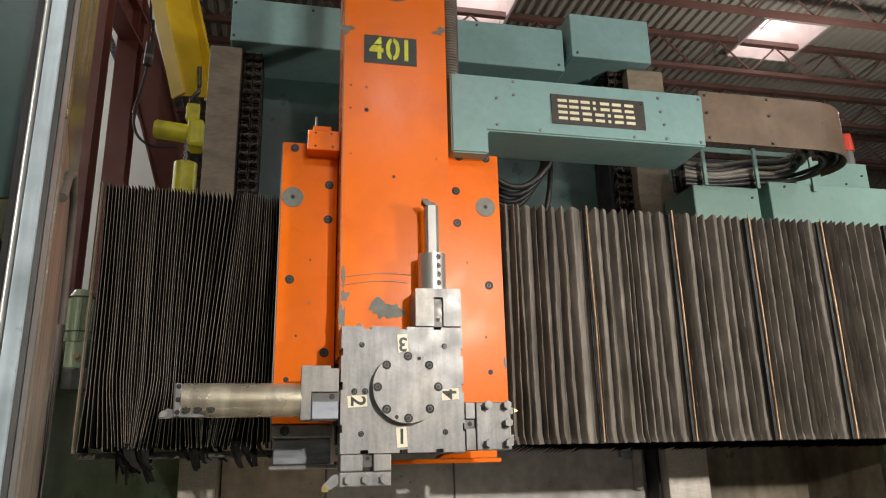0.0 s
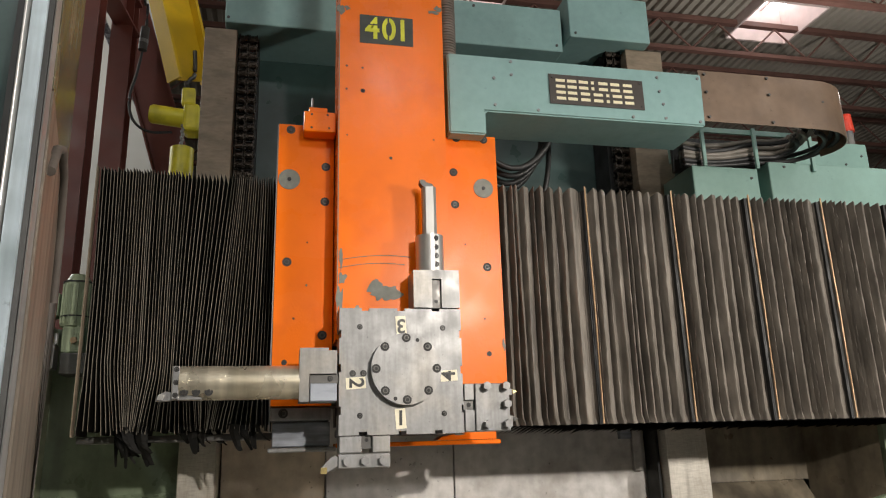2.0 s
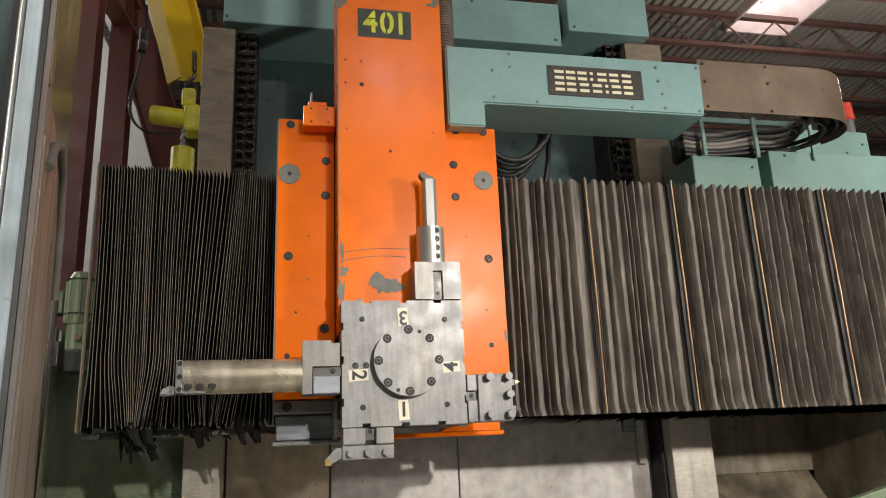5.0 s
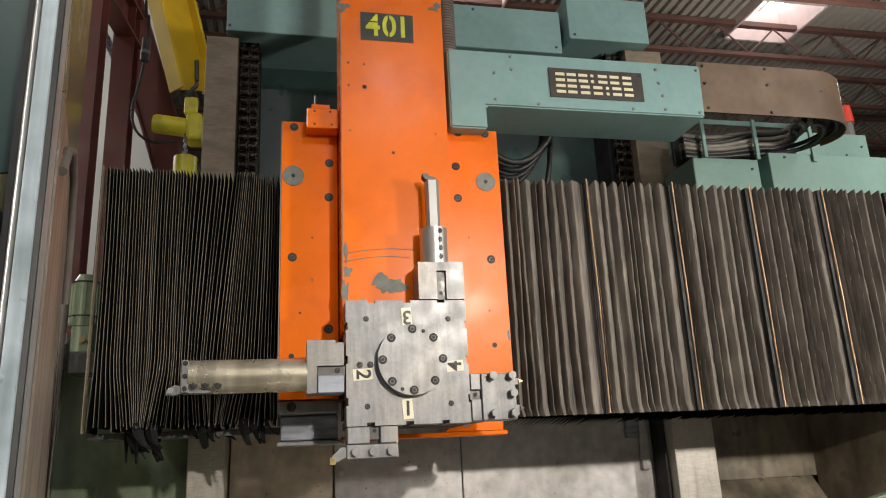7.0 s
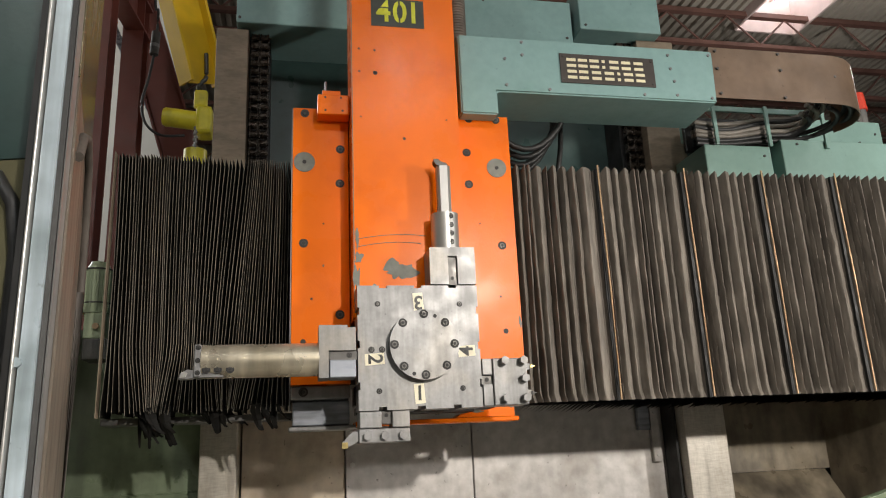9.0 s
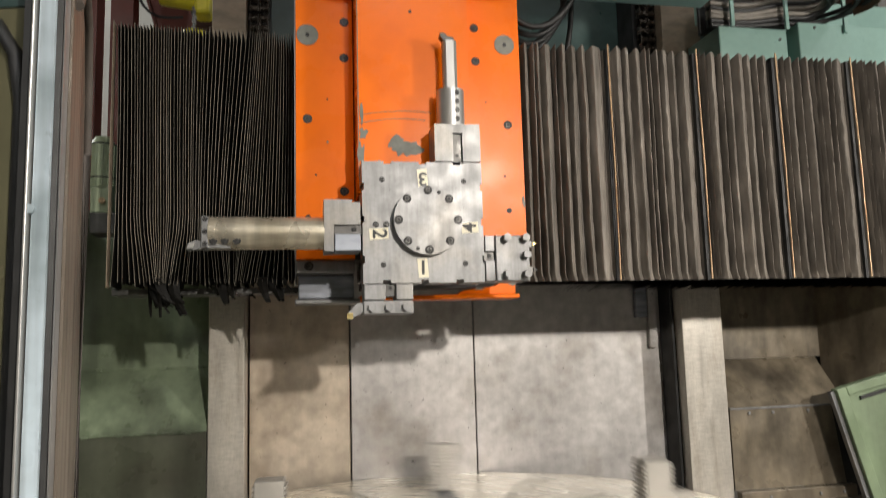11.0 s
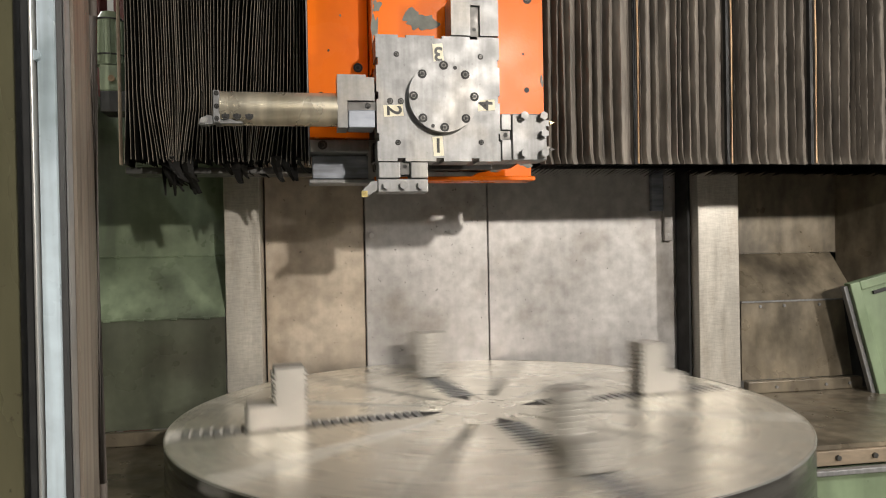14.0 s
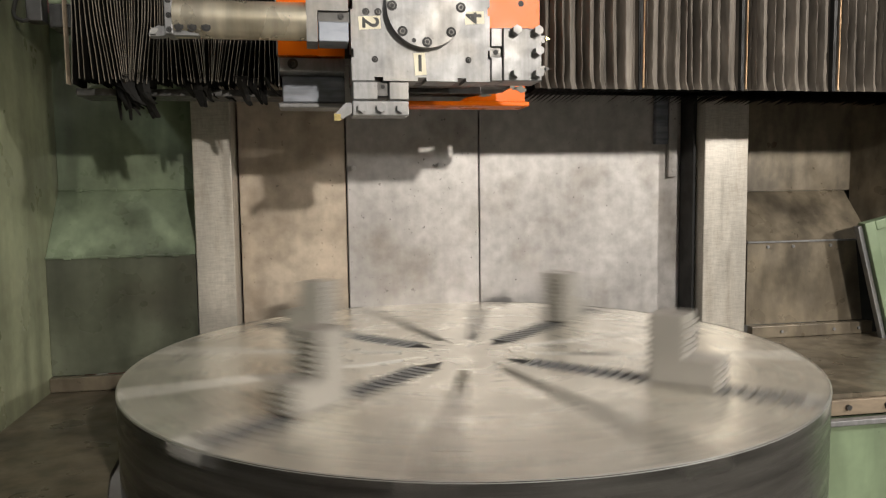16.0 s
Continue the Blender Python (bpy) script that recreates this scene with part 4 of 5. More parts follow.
    for x, z in ((0.652, 1.838), (0.714, 1.838), (0.716, 1.783), (0.652, 1.722), (0.716, 1.722)):
        hex_bolt(d, (x, 2.098, z), (0, -1, 0), 0.0135, 0.028)
    for z, sgn in ((1.822, 1), (1.738, -1)):
        bm = B()
        prism(bm, [(0.73, z - 0.009), (0.742, z - 0.01), (0.757, z), (0.742, z + 0.01), (0.73, z + 0.009)], "y", 2.115, 2.14)
        tt = part("tool_tip", bm, STEEL, d)
        bm = B()
        prism(bm, [(0.745, z - 0.006), (0.76, z), (0.745, z + 0.006)], "y", 2.108, 2.116)
        part("insert", bm, INSERT if sgn > 0 else STEEL_DARK, tt, "carbide insert")


# ---- bellows ----
def bellows_left():
    b = rail_thing("bellows", (-0.3, 2.5, 1.72), "compressed black cloth way bellows, torn at the bottom", "bellows", "way bellows on the crossrail")
    rnd = random.Random(5)
    n = 60
    xa, xb = -0.605, -0.014
    z0, z1 = 1.735, 2.62
    rows = 16
    x = xa
    gaps = [rnd.uniform(0.7, 1.35) for _ in range(n)]
    tot = sum(gaps)
    for k in range(n):
        w = (xb - xa) * gaps[k] / tot
        xc = x + w / 2
        x += w
        front = 2.40 + rnd.uniform(-0.003, 0.003) + (0.0 if xc < -0.25 else 0.012)
        s1, s2, ph = rnd.uniform(-0.0013, 0.0013), rnd.uniform(-0.0005, 0.0005), rnd.uniform(0, 6)
        flare = 0.05 * math.sin(xc * 23 + 1.0) + rnd.uniform(-0.006, 0.006)
        lean = 0.055 * max(0, 1 - abs(xc + 0.2) / 0.15)
        top = z1 + rnd.uniform(-0.004, 0.006)
        bm = B()
        cols = []
        for i in range(rows + 1):
            f = i / rows
            z = z0 + (top - z0) * f + (rnd.uniform(-0.012, 0.004) if i == 0 else 0)
            off = s1 * math.sin(math.pi * f) + s2 * math.sin(3 * math.pi * f + ph) + flare * max(0, 0.22 - f) * 2.6 + lean * (f - 0.5) + 0.008 * math.sin(2.2 * f + xc * 9)
            yoff = 0.0015 * math.sin(4 * f + ph)
            th = 0.001 + 0.0003 * math.sin(7 * f + ph)
            xx = xc + off
            cols.append([bm.verts.new((xx - w * 0.46, front + 0.13, z)), bm.verts.new((xx - th, front + yoff + 0.004, z)), bm.verts.new((xx - th * 0.6, front + yoff, z)), bm.verts.new((xx + th * 0.6, front + yoff, z)), bm.verts.new((xx + th, front + yoff + 0.004, z)), bm.verts.new((xx + w * 0.46, front + 0.13, z))])
        for a, c in zip(cols, cols[1:]):
            for j in range(5):
                bm.faces.new((a[j], a[j + 1], c[j + 1], c[j]))
        # near-black flanks put the shade between pleats into colour; the edges are paler
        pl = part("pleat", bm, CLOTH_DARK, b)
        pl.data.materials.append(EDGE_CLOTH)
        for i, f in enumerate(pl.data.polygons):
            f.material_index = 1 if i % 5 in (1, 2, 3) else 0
    # torn strips hanging below
    for k in range(40):
        cx = rnd.choice((rnd.uniform(-0.5, -0.4), rnd.uniform(-0.5, -0.4), rnd.uniform(-0.3, -0.04)))
        ln = rnd.uniform(0.05, 0.13) if cx < -0.4 else rnd.uniform(0.04, 0.11)
        wd = rnd.uniform(0.008, 0.022)
        sw = rnd.uniform(0.0, 0.06)
        y0 = rnd.uniform(2.42, 2.52)
        tw = rnd.uniform(-1.2, 1.2)
        bm = B()
        prev = None
        for i in range(6):
            f = i / 5
            c, s = math.cos(tw * f), math.sin(tw * f)
            px, py, pz = cx + sw * f * f, y0 + 0.02 * math.sin(3 * f + k), 1.752 - ln * f + rnd.uniform(-0.004, 0.004)
            ww = wd * (1 - 0.55 * f)
            q = [bm.verts.new((px - ww * c, py - ww * s, pz)), bm.verts.new((px, py - 0.006 * (1 - f), pz - 0.003)), bm.verts.new((px + ww * c, py + ww * s, pz))]
            if prev:
                bm.faces.new((prev[0], prev[1], q[1], q[0]))
                bm.faces.new((prev[1], prev[2], q[2], q[1]))
            prev = q
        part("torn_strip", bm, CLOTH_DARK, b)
    for x0, x1 in ((-0.6115, -0.6085), (-0.011, -0.0075)):
        bm = B()
        box(bm, x0, x1, 2.385, 2.42, 1.72, 2.625)
        part("end_frame", bm, WAY_RUST if x0 < -0.1 else STEEL, b, "thin dull metal end frame")
    # unseen black sheet added to keep the depth of the pleats dark
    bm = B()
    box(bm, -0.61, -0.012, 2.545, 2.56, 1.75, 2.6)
    part("shade_backing", bm, BLACK, b)


def bellows_right():
    b = rail_thing("bellows", (1.8, 2.5, 1.72), "stretched dark grey cloth way bellows with metal rods", "bellows", "way bellows on the crossrail")
    rnd = random.Random(8)
    seams = [0.8, 1.169, 1.54, 1.89, 2.235, 2.57, 2.9, 3.22]
    z0, z1 = 1.722, 2.622
    rows = 64
    for s, (xa, xb) in enumerate(zip(seams, seams[1:])):
        folds = 10
        gaps = [rnd.choice((0.55, 0.75, 0.9, 1.1, 1.35)) * rnd.uniform(0.9, 1.1) for _ in range(folds)]
        gaps[0] *= 0.8
        gaps[-1] = (2.0, 1.7, 1.7, 1.9, 1.5, 1.5, 1.4)[s]
        tot = sum(gaps)
        x = xa + 0.005
        cuts = []
        for k in range(folds):
            w = (xb - xa - 0.01) * gaps[k] / tot
            cuts.append((x, w, rnd.uniform(0.028, 0.06), rnd.uniform(0, 50), rnd.uniform(-0.005, 0.008)))
            x += w
        # across a fold: a steep dark flank, a crest, a long face falling back
        shape = ((0.0, 1.0), (0.1, 0.62), (0.19, 0.25), (0.25, 0.05), (0.29, 0.0), (0.35, 0.03), (0.5, 0.12), (0.66, 0.25), (0.82, 0.45), (0.93, 0.75))
        line = [(k, u, v) for k in range(folds) for u, v in shape] + [(folds - 1, 1.0, 1.0)]
        bm = B()
        cols = []
        for i in range(rows + 1):
            f = i / rows
            hem = max(0.0, 1 - f / 0.035)
            ring = []
            for n, (k, u, v) in enumerate(line):
                x0, w, depth, seed, yo = cuts[k]
                if n in (0, len(line) - 1):
                    v = 0.4
                sway = 0.0055 * noise.noise(Vector((seed, f * 2.2, 0.5))) + 0.0015 * noise.noise(Vector((seed, f * 9, 4.5)))
                lump = 0.0035 * noise.noise(Vector((seed + u * 1.5, f * 17, s * 3.0))) + 0.004 * noise.noise(Vector((seed + u * 3, f * 42, 9.0)))
                slack = min(1.0, 4 * min(n, len(line) - 1 - n) / len(shape))
                px = x0 + w * u + slack * (sway * (1 - hem) + 0.011 * hem * (1 - v))
                py = 2.388 + yo + depth * v * (1 - 0.5 * hem) + slack * lump * (1 - 0.6 * v) + 0.008 * hem
                pz = z0 + (z1 - z0) * f
                if i == rows:
                    pz += 0.006 - 0.014 * v
                if i == 0:
                    pz += 0.004 * v
                ring.append(bm.verts.new((px, py, pz)))
            cols.append(ring)
        for a, c in zip(cols, cols[1:]):
            for j in range(len(a) - 1):
                bm.faces.new((a[j], a[j + 1], c[j + 1], c[j]))
        part("bellows_panel", bm, CLOTH, b, smooth=50)
        # inner folds seen from below, coloured near-black for the shade there
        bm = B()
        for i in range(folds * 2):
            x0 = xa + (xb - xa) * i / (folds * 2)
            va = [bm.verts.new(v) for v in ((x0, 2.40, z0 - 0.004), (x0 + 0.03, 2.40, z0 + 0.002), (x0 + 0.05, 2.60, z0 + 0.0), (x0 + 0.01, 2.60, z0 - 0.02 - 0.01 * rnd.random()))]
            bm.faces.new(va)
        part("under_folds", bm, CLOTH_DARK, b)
    for x in seams[1:-1]:
        bm = B()
        tube(bm, [(x, 2.379, z0 + 0.002), (x + 0.002, 2.377, 2.15), (x, 2.379, z1 + 0.008)], 0.0034, 8)
        part("stiffener_rod", bm, BRASS, b, "thin coppery stiffener rod")
        # black box painted in for the dark line beside the rod
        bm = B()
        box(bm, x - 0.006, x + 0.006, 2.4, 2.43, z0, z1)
        part("seam_shade_box", bm, BLACK, b)
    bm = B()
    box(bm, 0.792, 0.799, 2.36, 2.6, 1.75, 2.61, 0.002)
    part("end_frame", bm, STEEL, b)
    # unseen black sheet added to stop light leaking through the folds
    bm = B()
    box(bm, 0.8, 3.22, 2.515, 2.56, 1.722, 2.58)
    part("shade_backing", bm, BLACK, b)


# ---- cable arm ----
def cable_arm():
    a = rail_thing("cable_trunking", (1.1, 2.4, 2.77), "teal sheet-metal cable arm with a name plate", "cable trunking")
    bm = B()
    prism(bm, [(0.6, 2.767), (0.742, 2.767), (0.742, 2.862), (1.652, 2.862), (1.66, 3.092), (0.6, 3.092)], "y", 2.25, 2.5)
    bmesh.ops.bevel(bm, geom=bm.edges[:], offset=0.006, segments=2, affect="EDGES")
    part("arm_housing", bm, TEAL, a)
    for x, z in ((1.46, 3.06), (1.465, 3.0), (1.475, 2.945), (1.48, 2.885), (1.64, 3.07), (0.78, 3.0), (0.78, 2.89), (0.85, 3.075), (0.85, 3.02), (1.34, 2.88), (0.95, 2.88), (1.63, 2.88)):
        bm = B()
        cyl(bm, (x, 2.252, z), (x, 2.246, z), 0.006, 10)
        part("screw", bm, STEEL, a, smooth=40)
    bm = B()
    box(bm, 0.999, 1.392, 2.245, 2.2495, 2.912, 3.037, 0.0015)
    pl = part("name_plate", bm, PLATE, a, "dark name plate with two rows of cream marks")
    for row, (z, xs) in enumerate(((2.998, (1.045, 1.092, 1.140, 1.178, 1.222, 1.272, 1.325)), (2.948, (1.045, 1.092, 1.145, 1.198, 1.238, 1.278, 1.328)))):
        for i, x in enumerate(xs):
            wd = 0.012 if (row, i) in ((0, 3), (1, 4)) else 0.038
            for dz in (-0.0125, 0.0125):
                bm = B()
                box(bm, x - wd / 2, x + wd / 2, 2.2435, 2.2448, z + dz - 0.006, z + dz + 0.006)
                part("plain_bar", bm, CREAM, pl)
    for x in (1.012, 1.38):
        for z in (2.925, 3.024):
            bm = B()
            cyl(bm, (x, 2.246, z), (x, 2.242, z), 0.004, 8)
            part("rivet", bm, STEEL_DARK, pl)
    # brown bent cover at the end of the arm
    c = rail_thing("cable_cover", (2.0, 2.5, 2.88), "brown bent sheet-steel cable cover", "cable cover")
    path = [(1.655, 2.262)] + [(1.655 + 0.085 * k, 2.262) for k in range(1, 7)]
    cx, cy, r = 2.2, 2.45, 0.188
    path += [(cx + r * math.sin(radians(a_)) * 1.25, cy - r * math.cos(radians(a_))) for a_ in range(8, 117, 9)]
    bm = B()
    va, vb = [], []
    for k, (x, y) in enumerate(path):
        va.append((bm.verts.new((x, y, 2.892)), bm.verts.new((x, y, 3.118))))
        d = Vector((path[min(k + 1, len(path) - 1)][0] - path[max(k - 1, 0)][0], path[min(k + 1, len(path) - 1)][1] - path[max(k - 1, 0)][1])).normalized()
        vb.append((bm.verts.new((x - d.y * 0.004, y + d.x * 0.004, 2.892)), bm.verts.new((x - d.y * 0.004, y + d.x * 0.004, 3.118))))
    for k in range(len(path) - 1):
        bm.faces.new((va[k][0], va[k + 1][0], va[k + 1][1], va[k][1]))
        bm.faces.new((vb[k + 1][0], vb[k][0], vb[k][1], vb[k + 1][1]))
        bm.faces.new((va[k][1], va[k + 1][1], vb[k + 1][1], vb[k][1]))
        bm.faces.new((va[k + 1][0], va[k][0], vb[k][0], vb[k + 1][0]))
    part("bent_sheet", bm, BROWN, c, smooth=40)
    for x, z in ((1.68, 3.1), (1.68, 3.02), (1.68, 2.91), (1.97, 3.03), (2.23, 3.02), (1.97, 2.905), (1.97, 3.105)):
        bm = B()
        cyl(bm, (x, 2.264 if x < 2.1 else 2.272, z), (x, 2.254 if x < 2.1 else 2.262, z), 0.006, 8)
        part("screw", bm, STEEL_DARK, c)
    # cable chain with hoses behind the cover
    h = rail_thing("cable_bundle", (2.0, 2.7, 2.75), "grey bundled hoses held by pale clamp bars", "cables")
    rnd = random.Random(3)
    for k in range(12):
        row, col = k % 6, k // 6
        z = 2.876 + 0.021 * row
        y2 = 2.7 + 0.03 * col
        dip = rnd.uniform(0.012, 0.03)
        pts = [(1.80 + 0.0575 * i, y2 - 0.03, z + 0.005 * col - dip * math.sin(math.pi * i / 5) * (0.4 + 0.12 * row) + 0.0032 * i) for i in range(9)]
        r0 = 0.172 - 0.02 * ((row * 5 + col) % 6)
        z_end = pts[-1][2]
        pts += [(2.26 + r0 * math.sin(radians(a_)), y2 - 0.03 - r0 + r0 * math.cos(radians(a_)), z_end + 0.0002 * a_) for a_ in range(14, 181, 14)]
        bm = B()
        tube(bm, curve(pts, 3), 0.011, 8)
        part("hose", bm, (HOSE, RUBBER, HOSE)[k % 3] if row > 1 else RUBBER, h, smooth=50)
    # black sheet added behind the hoses so that the bundle looks dense
    bm = B()
    box(bm, 1.8, 2.42, 2.76, 2.78, 2.87, 3.05, 0.004)
    part("added_dark_backing", bm, RUBBER, h)
    for x in (1.885, 2.155, 2.455):
        bm = B()
        box(bm, x - 0.009, x + 0.009, 2.63, 2.642, 2.86, 3.06, 0.002)
        part("clamp_bar", bm, TEAL_PALE, h)
    bm = B()
    box(bm, 1.83, 2.45, 2.78, 2.85, 2.95, 3.06, 0.003)
    part("carrier_plate", bm, TEAL_PALE, h)
    bm = B()
    box(bm, 1.8, 2.46, 2.643, 2.658, 3.03, 3.056, 0.002)
    part("clamp_rail", bm, TEAL_PALE, h)
    # loose black cables under the arm
    k = rail_thing("hanging_cables", (0.9, 2.5, 2.7), "black rubber cables hanging in loops below the arm", "cables")
    for i in range(4):
        bm = B()
        pts = [(0.76 + 0.038 * j, 2.5 + 0.05 * i, 2.87 - (0.145 + 0.014 * i) * math.sin(math.pi * j / 9) ** 0.8 + 0.03 * j / 9) for j in range(10)]
        pts.append((1.112, 2.5 + 0.05 * i, 3.0))
        tube(bm, pts, 0.013, 8)
        part("cable", bm, RUBBER, k, smooth=50)
    bm = B()
    tube(bm, curve([(1.15, 2.68, 3.02), (1.15, 2.68, 2.9), (1.13, 2.68, 2.76), (1.10, 2.7, 2.66), (1.05, 2.7, 2.56), (1.03, 2.7, 2.4)]), 0.012, 8)
    part("cable", bm, RUBBER, k, smooth=50)


crossrail()
saddle()
ram()
turret()
bellows_left()
bellows_right()
cable_arm()
sheet_box("drive_housing", 1.83, 2.168, 2.66, 3.4, 2.5, 2.87, TEAL_PALE, "pale green drive housing on the crossrail", "machine housing", [(2.13, 2.82)], rail=True)
sheet_box("drive_housing", 2.217, 3.5, 2.645, 3.4, 2.5, 2.903, TEAL_PALE, "pale green larger drive housing on the crossrail", "machine housing", [(2.3, 2.88)], rail=True)
sheet_box("drive_housing", 2.75, 3.225, 3.1, 3.38, 2.905, 3.245, TEAL_PALE, "pale green box on the drive housing", "machine housing", [(3.07, 3.115), (3.18, 3.17)], rail=True)


def signal_lamp():
    s = rail_thing("signal_lamp", (3.165, 3.15, 3.245), "small red signal lamp on a post", "signal lamp")
    bm = B()
    cyl(bm, (3.165, 3.15, 3.245), (3.165, 3.15, 3.335), 0.03, 10)
    part("post", bm, STEEL, s)
    bm = B()
    cyl(bm, (3.165, 3.15, 3.335), (3.165, 3.15, 3.44), 0.04, 20, 0.033)
    part("dome", bm, RED_LAMP, s, smooth=40)


signal_lamp()


# ---- motor and valve on the crossrail end ----
def end_motor():
    m = rail_thing("feed_motor", (-0.74, 2.8, 2.0), "small olive green feed motor with a valve block", "motor")
    bm = B()
    cyl(bm, (-0.735, 2.8, 2.13), (-0.735, 2.8, 2.30), 0.05, 28)
    part("motor_body", bm, MOTOR, m, smooth=40)
    bm = B()
    cyl(bm, (-0.735, 2.8, 2.30), (-0.735, 2.8, 2.33), 0.047, 28, 0.03)
    part("fan_cap", bm, MOTOR, m, smooth=40)
    for z in (2.165, 2.296):
        bm = B()
        cyl(bm, (-0.735, 2.8, z), (-0.735, 2.8, z + 0.005), 0.0535, 28)
        part("flange_ring", bm, STEEL_DARK, m, smooth=40)
    for k in range(14):
        a = 2 * math.pi * k / 14
        bm = B()
        box(bm, -0.735 + 0.05 * math.cos(a) - 0.003, -0.735 + 0.05 * math.cos(a) + 0.003, 2.8 + 0.05 * math.sin(a) - 0.003, 2.8 + 0.05 * math.sin(a) + 0.003, 2.14, 2.29)
        part("fin", bm, MOTOR, m)
    bm = B()
    box(bm, -0.765, -0.69, 2.755, 2.85, 2.03, 2.13, 0.006)
    part("gear_box", bm, MOTOR, m)
    bm = B()
    cyl(bm, (-0.72, 2.75, 2.075), (-0.72, 2.742, 2.075), 0.012, 10)
    part("plug", bm, BRASS, m)
    bm = B()
    box(bm, -0.835, -0.79, 2.77, 2.86, 2.17, 2.255, 0.004)
    part("terminal_box", bm, GREEN_LIGHT, m)
    bm = B()
    box(bm, -0.83, -0.78, 2.74, 2.8, 1.97, 2.06, 0.004)
    vb = part("valve_block", bm, STEEL_DARK, m)
    for k in range(3):
        bm = B()
        cyl(bm, (-0.82 + 0.02 * k, 2.75, 2.06), (-0.82 + 0.02 * k, 2.75, 2.13 - 0.015 * k), 0.007, 10)
        part("fitting", bm, STEEL, vb, smooth=40)
    bm = B()
    tube(bm, curve([(-0.8, 2.76, 1.99), (-0.84, 2.74, 1.97), (-0.87, 2.75, 2.0), (-0.86, 2.8, 2.1)]), 0.007, 8)
    part("pipe", bm, STEEL_DARK, m, smooth=40)
    bm = B()
    box(bm, -0.76, -0.66, 2.74, 2.86, 1.95, 2.028, 0.004)
    part("foot", bm, STEEL_DARK, m)


end_motor()


# ---- sliding door beside the camera ----
def side_door():
    d = thing("sliding_door", (-0.284, 0.9, 0), "oily steel sliding guard door with a pale blue edge", "door")
    bm = B()
    prism(bm, [(-0.2617, 0.6425), (-0.2465, 0.6425), (-0.2465, 0.665), (-0.2617, 0.665)], "z", 0.0, 3.4)
    part("edge_post", bm, DOOR_BLUE, d, "pale blue painted edge post")
    bm = B()
    box(bm, -0.2665, -0.2635, 0.634, 0.665, 0, 3.4, 0.001)
    part("bright_strip", bm, STEEL_BRIGHT, d)
    bm = B()
    box(bm, -0.2634, -0.2618, 0.648, 0.665, 0, 3.4)
    part("groove", bm, STEEL_DARK, d)
    bm = B()
    box(bm, -0.277, -0.267, 0.645, 0.68, 0, 3.4)
    part("gasket", bm, RUBBER, d)
    bm = B()
    prism(bm, [(-0.246, 0.648), (-0.2415, 0.652), (-0.2415, 0.67), (-0.246, 0.67)], "z", 0.0, 3.4)
    part("seal", bm, RUBBER, d)
    bm = B()
    prism(bm, [(-0.241, 0.654), (-0.2398, 0.654), (-0.2398, 0.67), (-0.241, 0.67)], "z", 0.0, 3.4)
    part("sheet_edge", bm, STEEL, d)
    bm = B()
    prism(bm, [(-0.238, 0.672), (-0.328, 1.069), (-0.354, 1.069), (-0.264, 0.672)], "z", 0.0, 2.06)
    part("door_panel", bm, DOOR_STEEL, d)
    bm = B()
    prism(bm, [(-0.2385, 0.672), (-0.3285, 1.069), (-0.354, 1.069), (-0.264, 0.672)], "z", 2.062, 3.4)
    part("upper_panel", bm, DOOR_POLISHED, d, "polished upper panel with a painted olive reflection")
    bm = B()
    prism(bm, [(-0.2395, 0.6705), (-0.2365, 0.6705), (-0.262, 0.79), (-0.265, 0.79)], "z", 0.0, 2.0)
    part("fold_strip", bm, DOOR_STEEL, d)
    bm = B()
    prism(bm, [(-0.278, 0.70), (-1.6, 1.0), (-1.6, 1.03), (-0.278, 0.73)], "z", 0.0, 1.97)
    part("window_pane", bm, DOOR_OLIVE, d, "glossy olive window pane")
    bm = B()
    prism(bm, [(-0.278, 0.70), (-1.6, 1.0), (-1.6, 1.03), (-0.278, 0.73)], "z", 1.972, 2.25)
    part("upper_frame", bm, TEAL_DARK, d, "dark teal upper frame")
    bm = B()
    rim = [(0.012, 0.0), (0.012, 1.2), (0.013, 1.86), (0.02, 1.915), (0.036, 1.95), (0.06, 1.965), (0.3, 1.968), (0.99, 1.968)]
    tube(bm, [(-0.278 - 1.322 * u, 0.696 + 0.3 * u, z) for u, z in rim], 0.008, 8)
    part("pane_gasket", bm, RUBBER, d, smooth=50)
    def on_panel(u, z):
        return (-0.2365 - 0.09 * u + 0.003, 0.672 + 0.397 * u, z)

    bm = B()
    tube(bm, [on_panel(0.86, 0.3), on_panel(0.86, 1.2), on_panel(0.86, 1.88), on_panel(0.8, 1.98), on_panel(0.66, 2.05), on_panel(0.45, 2.06), on_panel(0.2, 2.02), on_panel(0.05, 1.97)], 0.006, 8)
    part("window_gasket", bm, FOAM, d, "grey foam-rubber gasket", smooth=50)
    for z in (0.88, 1.73, 2.55):
        bm = B()
        cyl(bm, (-0.2625, 0.648, z), (-0.2625, 0.637, z), 0.005, 10)
        part("stud", bm, DOOR_BLUE, d)


side_door()


# ---- building steel, wall and crane behind the machine ----
def i_column(x, y, w, d, label):
    c = thing("steel_column", (x, y, 0), label, "steel column", "columns along the wall")
    for yy in (y - d / 2, y + d / 2):
        bm = B()
        box(bm, x - w / 2, x + w / 2, yy - 0.008, yy + 0.008, 0, 9.3)
        part("flange", bm, RED_STEEL, c)
    bm = B()
    box(bm, x - 0.006, x + 0.006, y - d / 2 + 0.009, y + d / 2 - 0.009, 0, 9.3)
    part("web", bm, RED_STEEL, c)


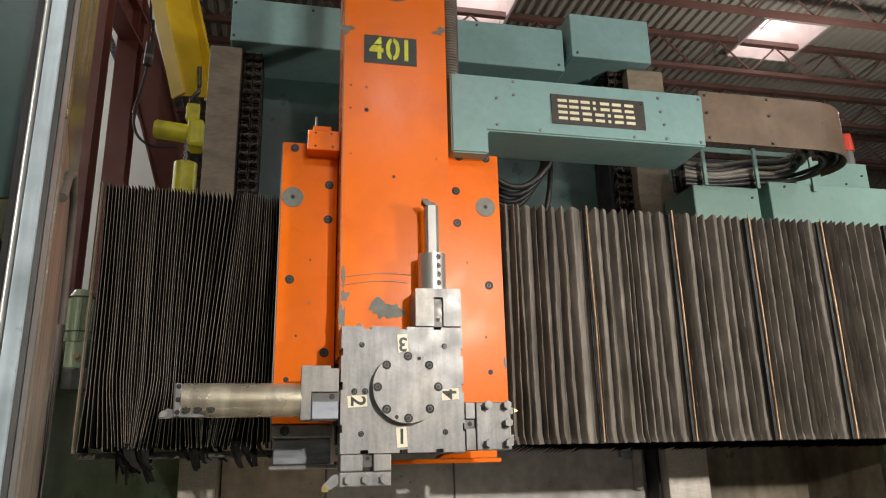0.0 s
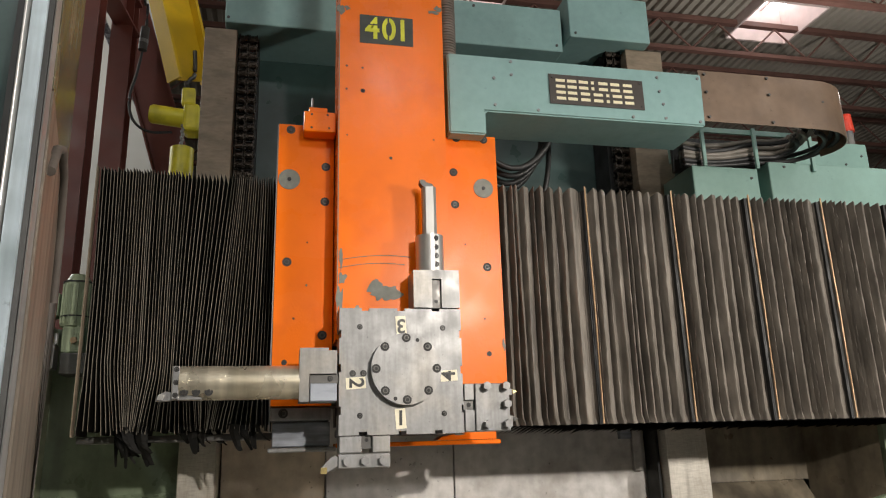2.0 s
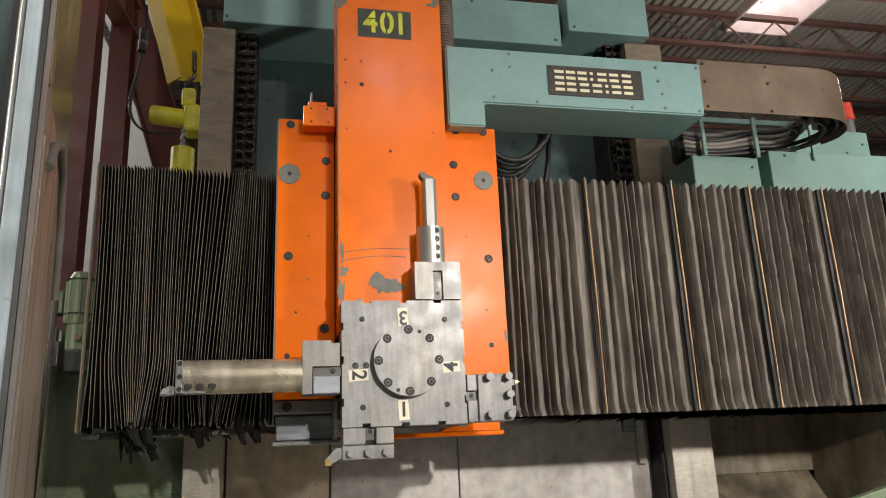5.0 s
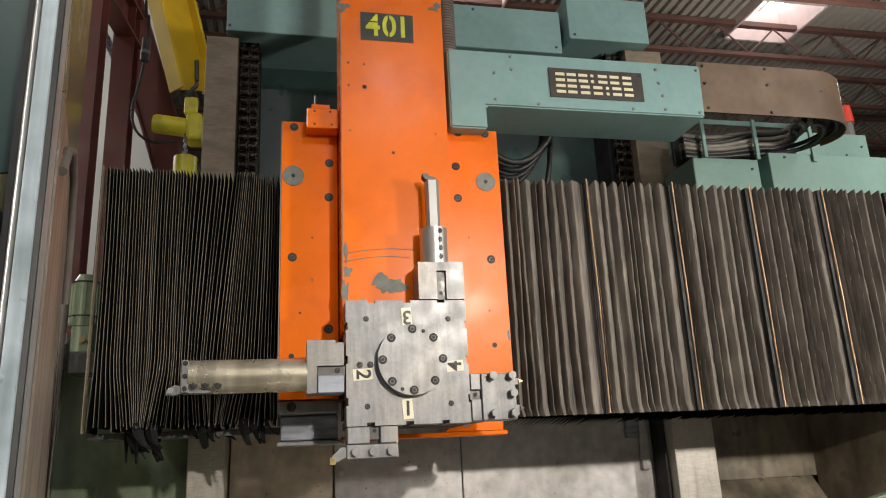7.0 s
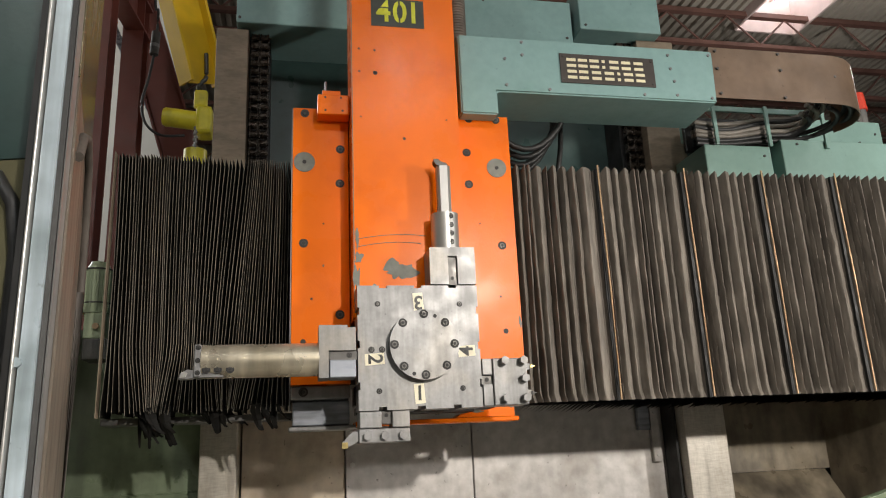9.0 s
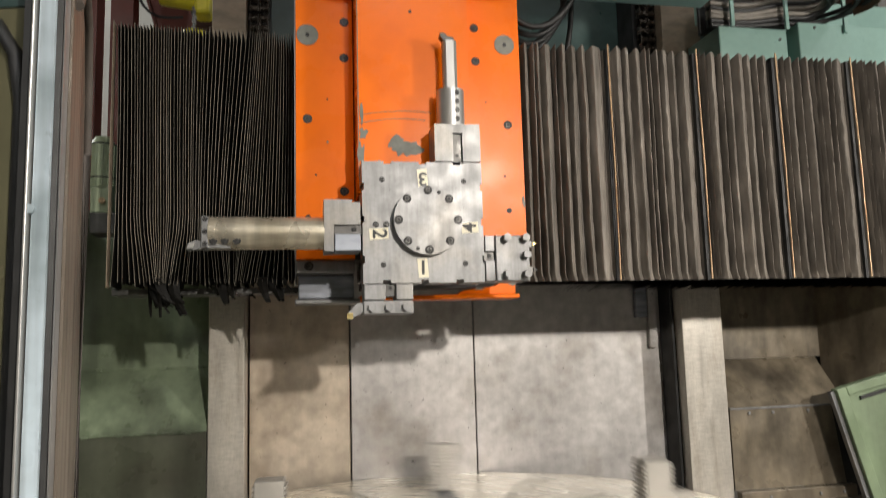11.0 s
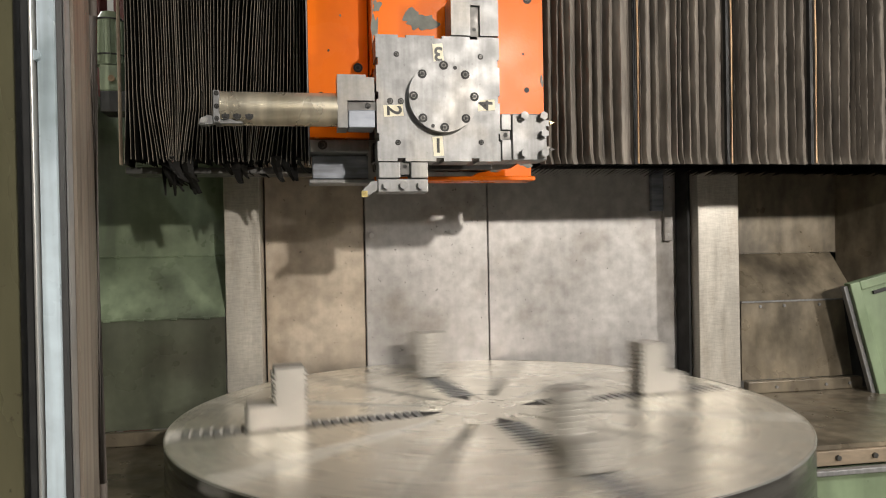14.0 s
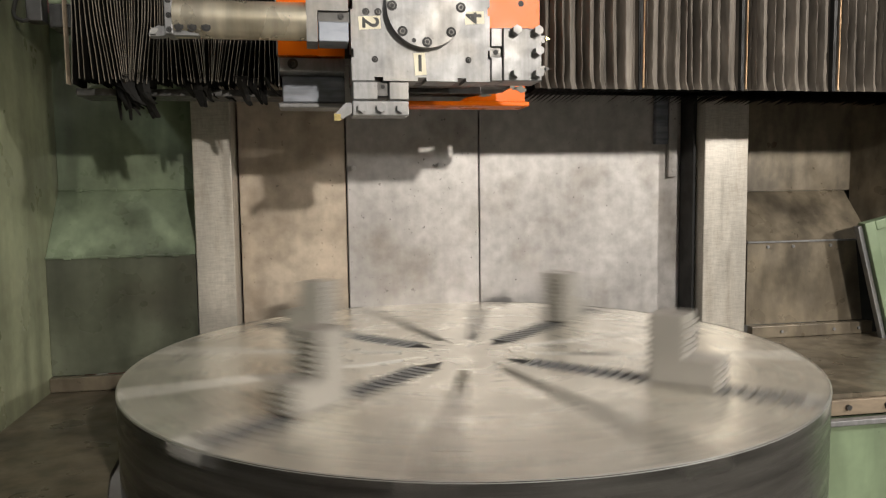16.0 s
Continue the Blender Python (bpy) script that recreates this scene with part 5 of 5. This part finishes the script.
def i_beam(name, a, b, depth, width, material, label, category):
    """A rolled beam between two points, its web upright."""
    a, b = Vector(a), Vector(b)
    t = thing(name, tuple((a + b) / 2), label, category)
    d = (b - a).normalized()
    side = d.cross(Vector((0, 0, 1))).normalized()
    up = side.cross(d)
    m = Matrix((side, d, up)).transposed().to_4x4()
    m.translation = a
    ln = (b - a).length
    bm = B()
    box(bm, -0.007, 0.007, 0, ln, -depth / 2 + 0.012, depth / 2 - 0.012, 0, m)
    part("web", bm, material, t)
    for s in (-1, 1):
        bm = B()
        box(bm, -width / 2, width / 2, 0, ln, s * depth / 2 - 0.011, s * depth / 2 + 0.011, 0, m)
        part("flange", bm, material, t)
    return t


def back_steel():
    i_column(-1.27, 4.5, 0.15, 0.16, "red-oxide steel building column with a dark seam")
    i_column(-1.395, 6.0, 0.17, 0.2, "red-oxide steel building column")
    i_beam("crane_girder", (-1.55, 4.2, 5.4), (-1.36, 6.1, 5.42), 0.3, 0.16, RED_STEEL, "red-oxide steel girder on the columns", "girder")
    i_beam("brace", (-2.55, 7.0, 9.2), (0.29, 7.0, -0.05), 0.34, 0.2, RED_STEEL, "red-oxide sloping steel brace", "brace")
    i_beam("brace", (-2.0, 7.6, 6.3), (0.86, 7.6, 0.06), 0.06, 0.05, STEEL_BLUE, "grey steel pipe brace on the wall", "brace")
    p = thing("wall_panel", (-5, 9.6, 0), "pale block wall behind the columns", "wall", kind="structure")
    bm = B()
    box(bm, -9, -1.62, 9.6, 9.8, 0, 9.3)
    part("wall_face", bm, WALL, p)
    i_beam("jib_crane", (-0.625, 4.63, 4.12), (-1.335, 4.0, 6.9), 0.27, 0.14, YELLOW, "yellow steel jib crane beam above the column", "crane")
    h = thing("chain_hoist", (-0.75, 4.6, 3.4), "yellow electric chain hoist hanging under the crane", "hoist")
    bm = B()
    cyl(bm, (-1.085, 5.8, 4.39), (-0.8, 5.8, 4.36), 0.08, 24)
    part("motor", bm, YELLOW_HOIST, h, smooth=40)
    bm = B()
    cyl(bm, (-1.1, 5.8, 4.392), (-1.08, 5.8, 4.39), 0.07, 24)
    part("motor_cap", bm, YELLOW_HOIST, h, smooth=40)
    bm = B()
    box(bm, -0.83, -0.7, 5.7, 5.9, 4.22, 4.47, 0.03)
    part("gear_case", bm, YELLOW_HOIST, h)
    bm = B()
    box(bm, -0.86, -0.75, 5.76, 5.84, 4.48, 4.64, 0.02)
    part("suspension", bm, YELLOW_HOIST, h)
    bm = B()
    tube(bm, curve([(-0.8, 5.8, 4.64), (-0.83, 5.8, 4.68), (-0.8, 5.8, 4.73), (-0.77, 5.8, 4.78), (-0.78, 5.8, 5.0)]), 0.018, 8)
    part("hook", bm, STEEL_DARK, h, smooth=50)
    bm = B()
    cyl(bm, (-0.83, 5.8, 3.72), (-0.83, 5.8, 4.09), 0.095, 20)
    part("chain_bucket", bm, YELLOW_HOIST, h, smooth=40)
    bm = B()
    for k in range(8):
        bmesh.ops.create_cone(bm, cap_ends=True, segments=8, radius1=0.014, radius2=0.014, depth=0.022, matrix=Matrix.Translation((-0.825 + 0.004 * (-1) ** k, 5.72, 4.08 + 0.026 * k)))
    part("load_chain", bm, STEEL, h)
    # shrunk toward the camera's place, which keeps its look in the camera's view
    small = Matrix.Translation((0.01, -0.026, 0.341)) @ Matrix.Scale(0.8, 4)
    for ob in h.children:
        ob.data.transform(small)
    c = thing("pendant_cable", (-1.15, 5.5, 4.2), "black pendant cable with a plug hanging from the girder", "cable")
    bm = B()
    tube(bm, curve([(-1.2, 5.5, 8.8), (-1.16, 5.5, 5.6), (-1.12, 5.5, 5.2), (-1.13, 5.5, 4.86), (-1.16, 5.5, 4.6), (-1.2, 5.5, 4.38), (-1.16, 5.5, 4.2), (-1.05, 5.55, 4.13), (-0.9, 5.7, 4.2)]), 0.011, 8)
    part("cord", bm, RUBBER, c, smooth=50)
    bm = B()
    cyl(bm, (-1.13, 5.48, 4.8), (-1.12, 5.48, 5.0), 0.035, 14)
    part("plug", bm, STEEL_DARK, c, smooth=40)
    bm = B()
    cyl(bm, (-1.127, 5.48, 4.86), (-1.125, 5.48, 4.89), 0.037, 14)
    part("collar", bm, STEEL, c, smooth=40)


back_steel()


# ---- what moves ----
def lift(t):
    """Rise of the crossrail, which starts after four seconds and stops before fourteen."""
    a, b, speed = 3.82, 13.46, 0.00972
    return speed * (min(max(t, a), b) - a)


def motions():
    for ob in RAIL:
        x, y, z = ob.matrix_basis.translation
        walk(ob, [(t, pose(x, y, z + lift(t))) for t in (0, 2, 3.6, 3.8, 4, 4.2, 5, 6, 7, 8, 9, 10, 11, 12, 13, 13.4, 13.6, 13.8, 14, 15, 16)])
    for ob in LIFT:
        x, y, z = ob.matrix_basis.translation
        walk(ob, [(t, pose(x, y, z + lift(t))) for t in (0, 2, 3.6, 3.8, 4, 4.2, 5, 6, 7, 8, 9, 10, 11, 12, 13, 13.4, 13.6, 13.8, 14, 15, 16)])
    # the table turns at a hundred revolutions a minute, counter-clockwise from above
    walk(ROTARY, [(k / 30, pose(TX, TY, TZ, 0, 0, 2.5 + 603.5 * (k / 30 - 12.5))) for k in range(481)])


motions()
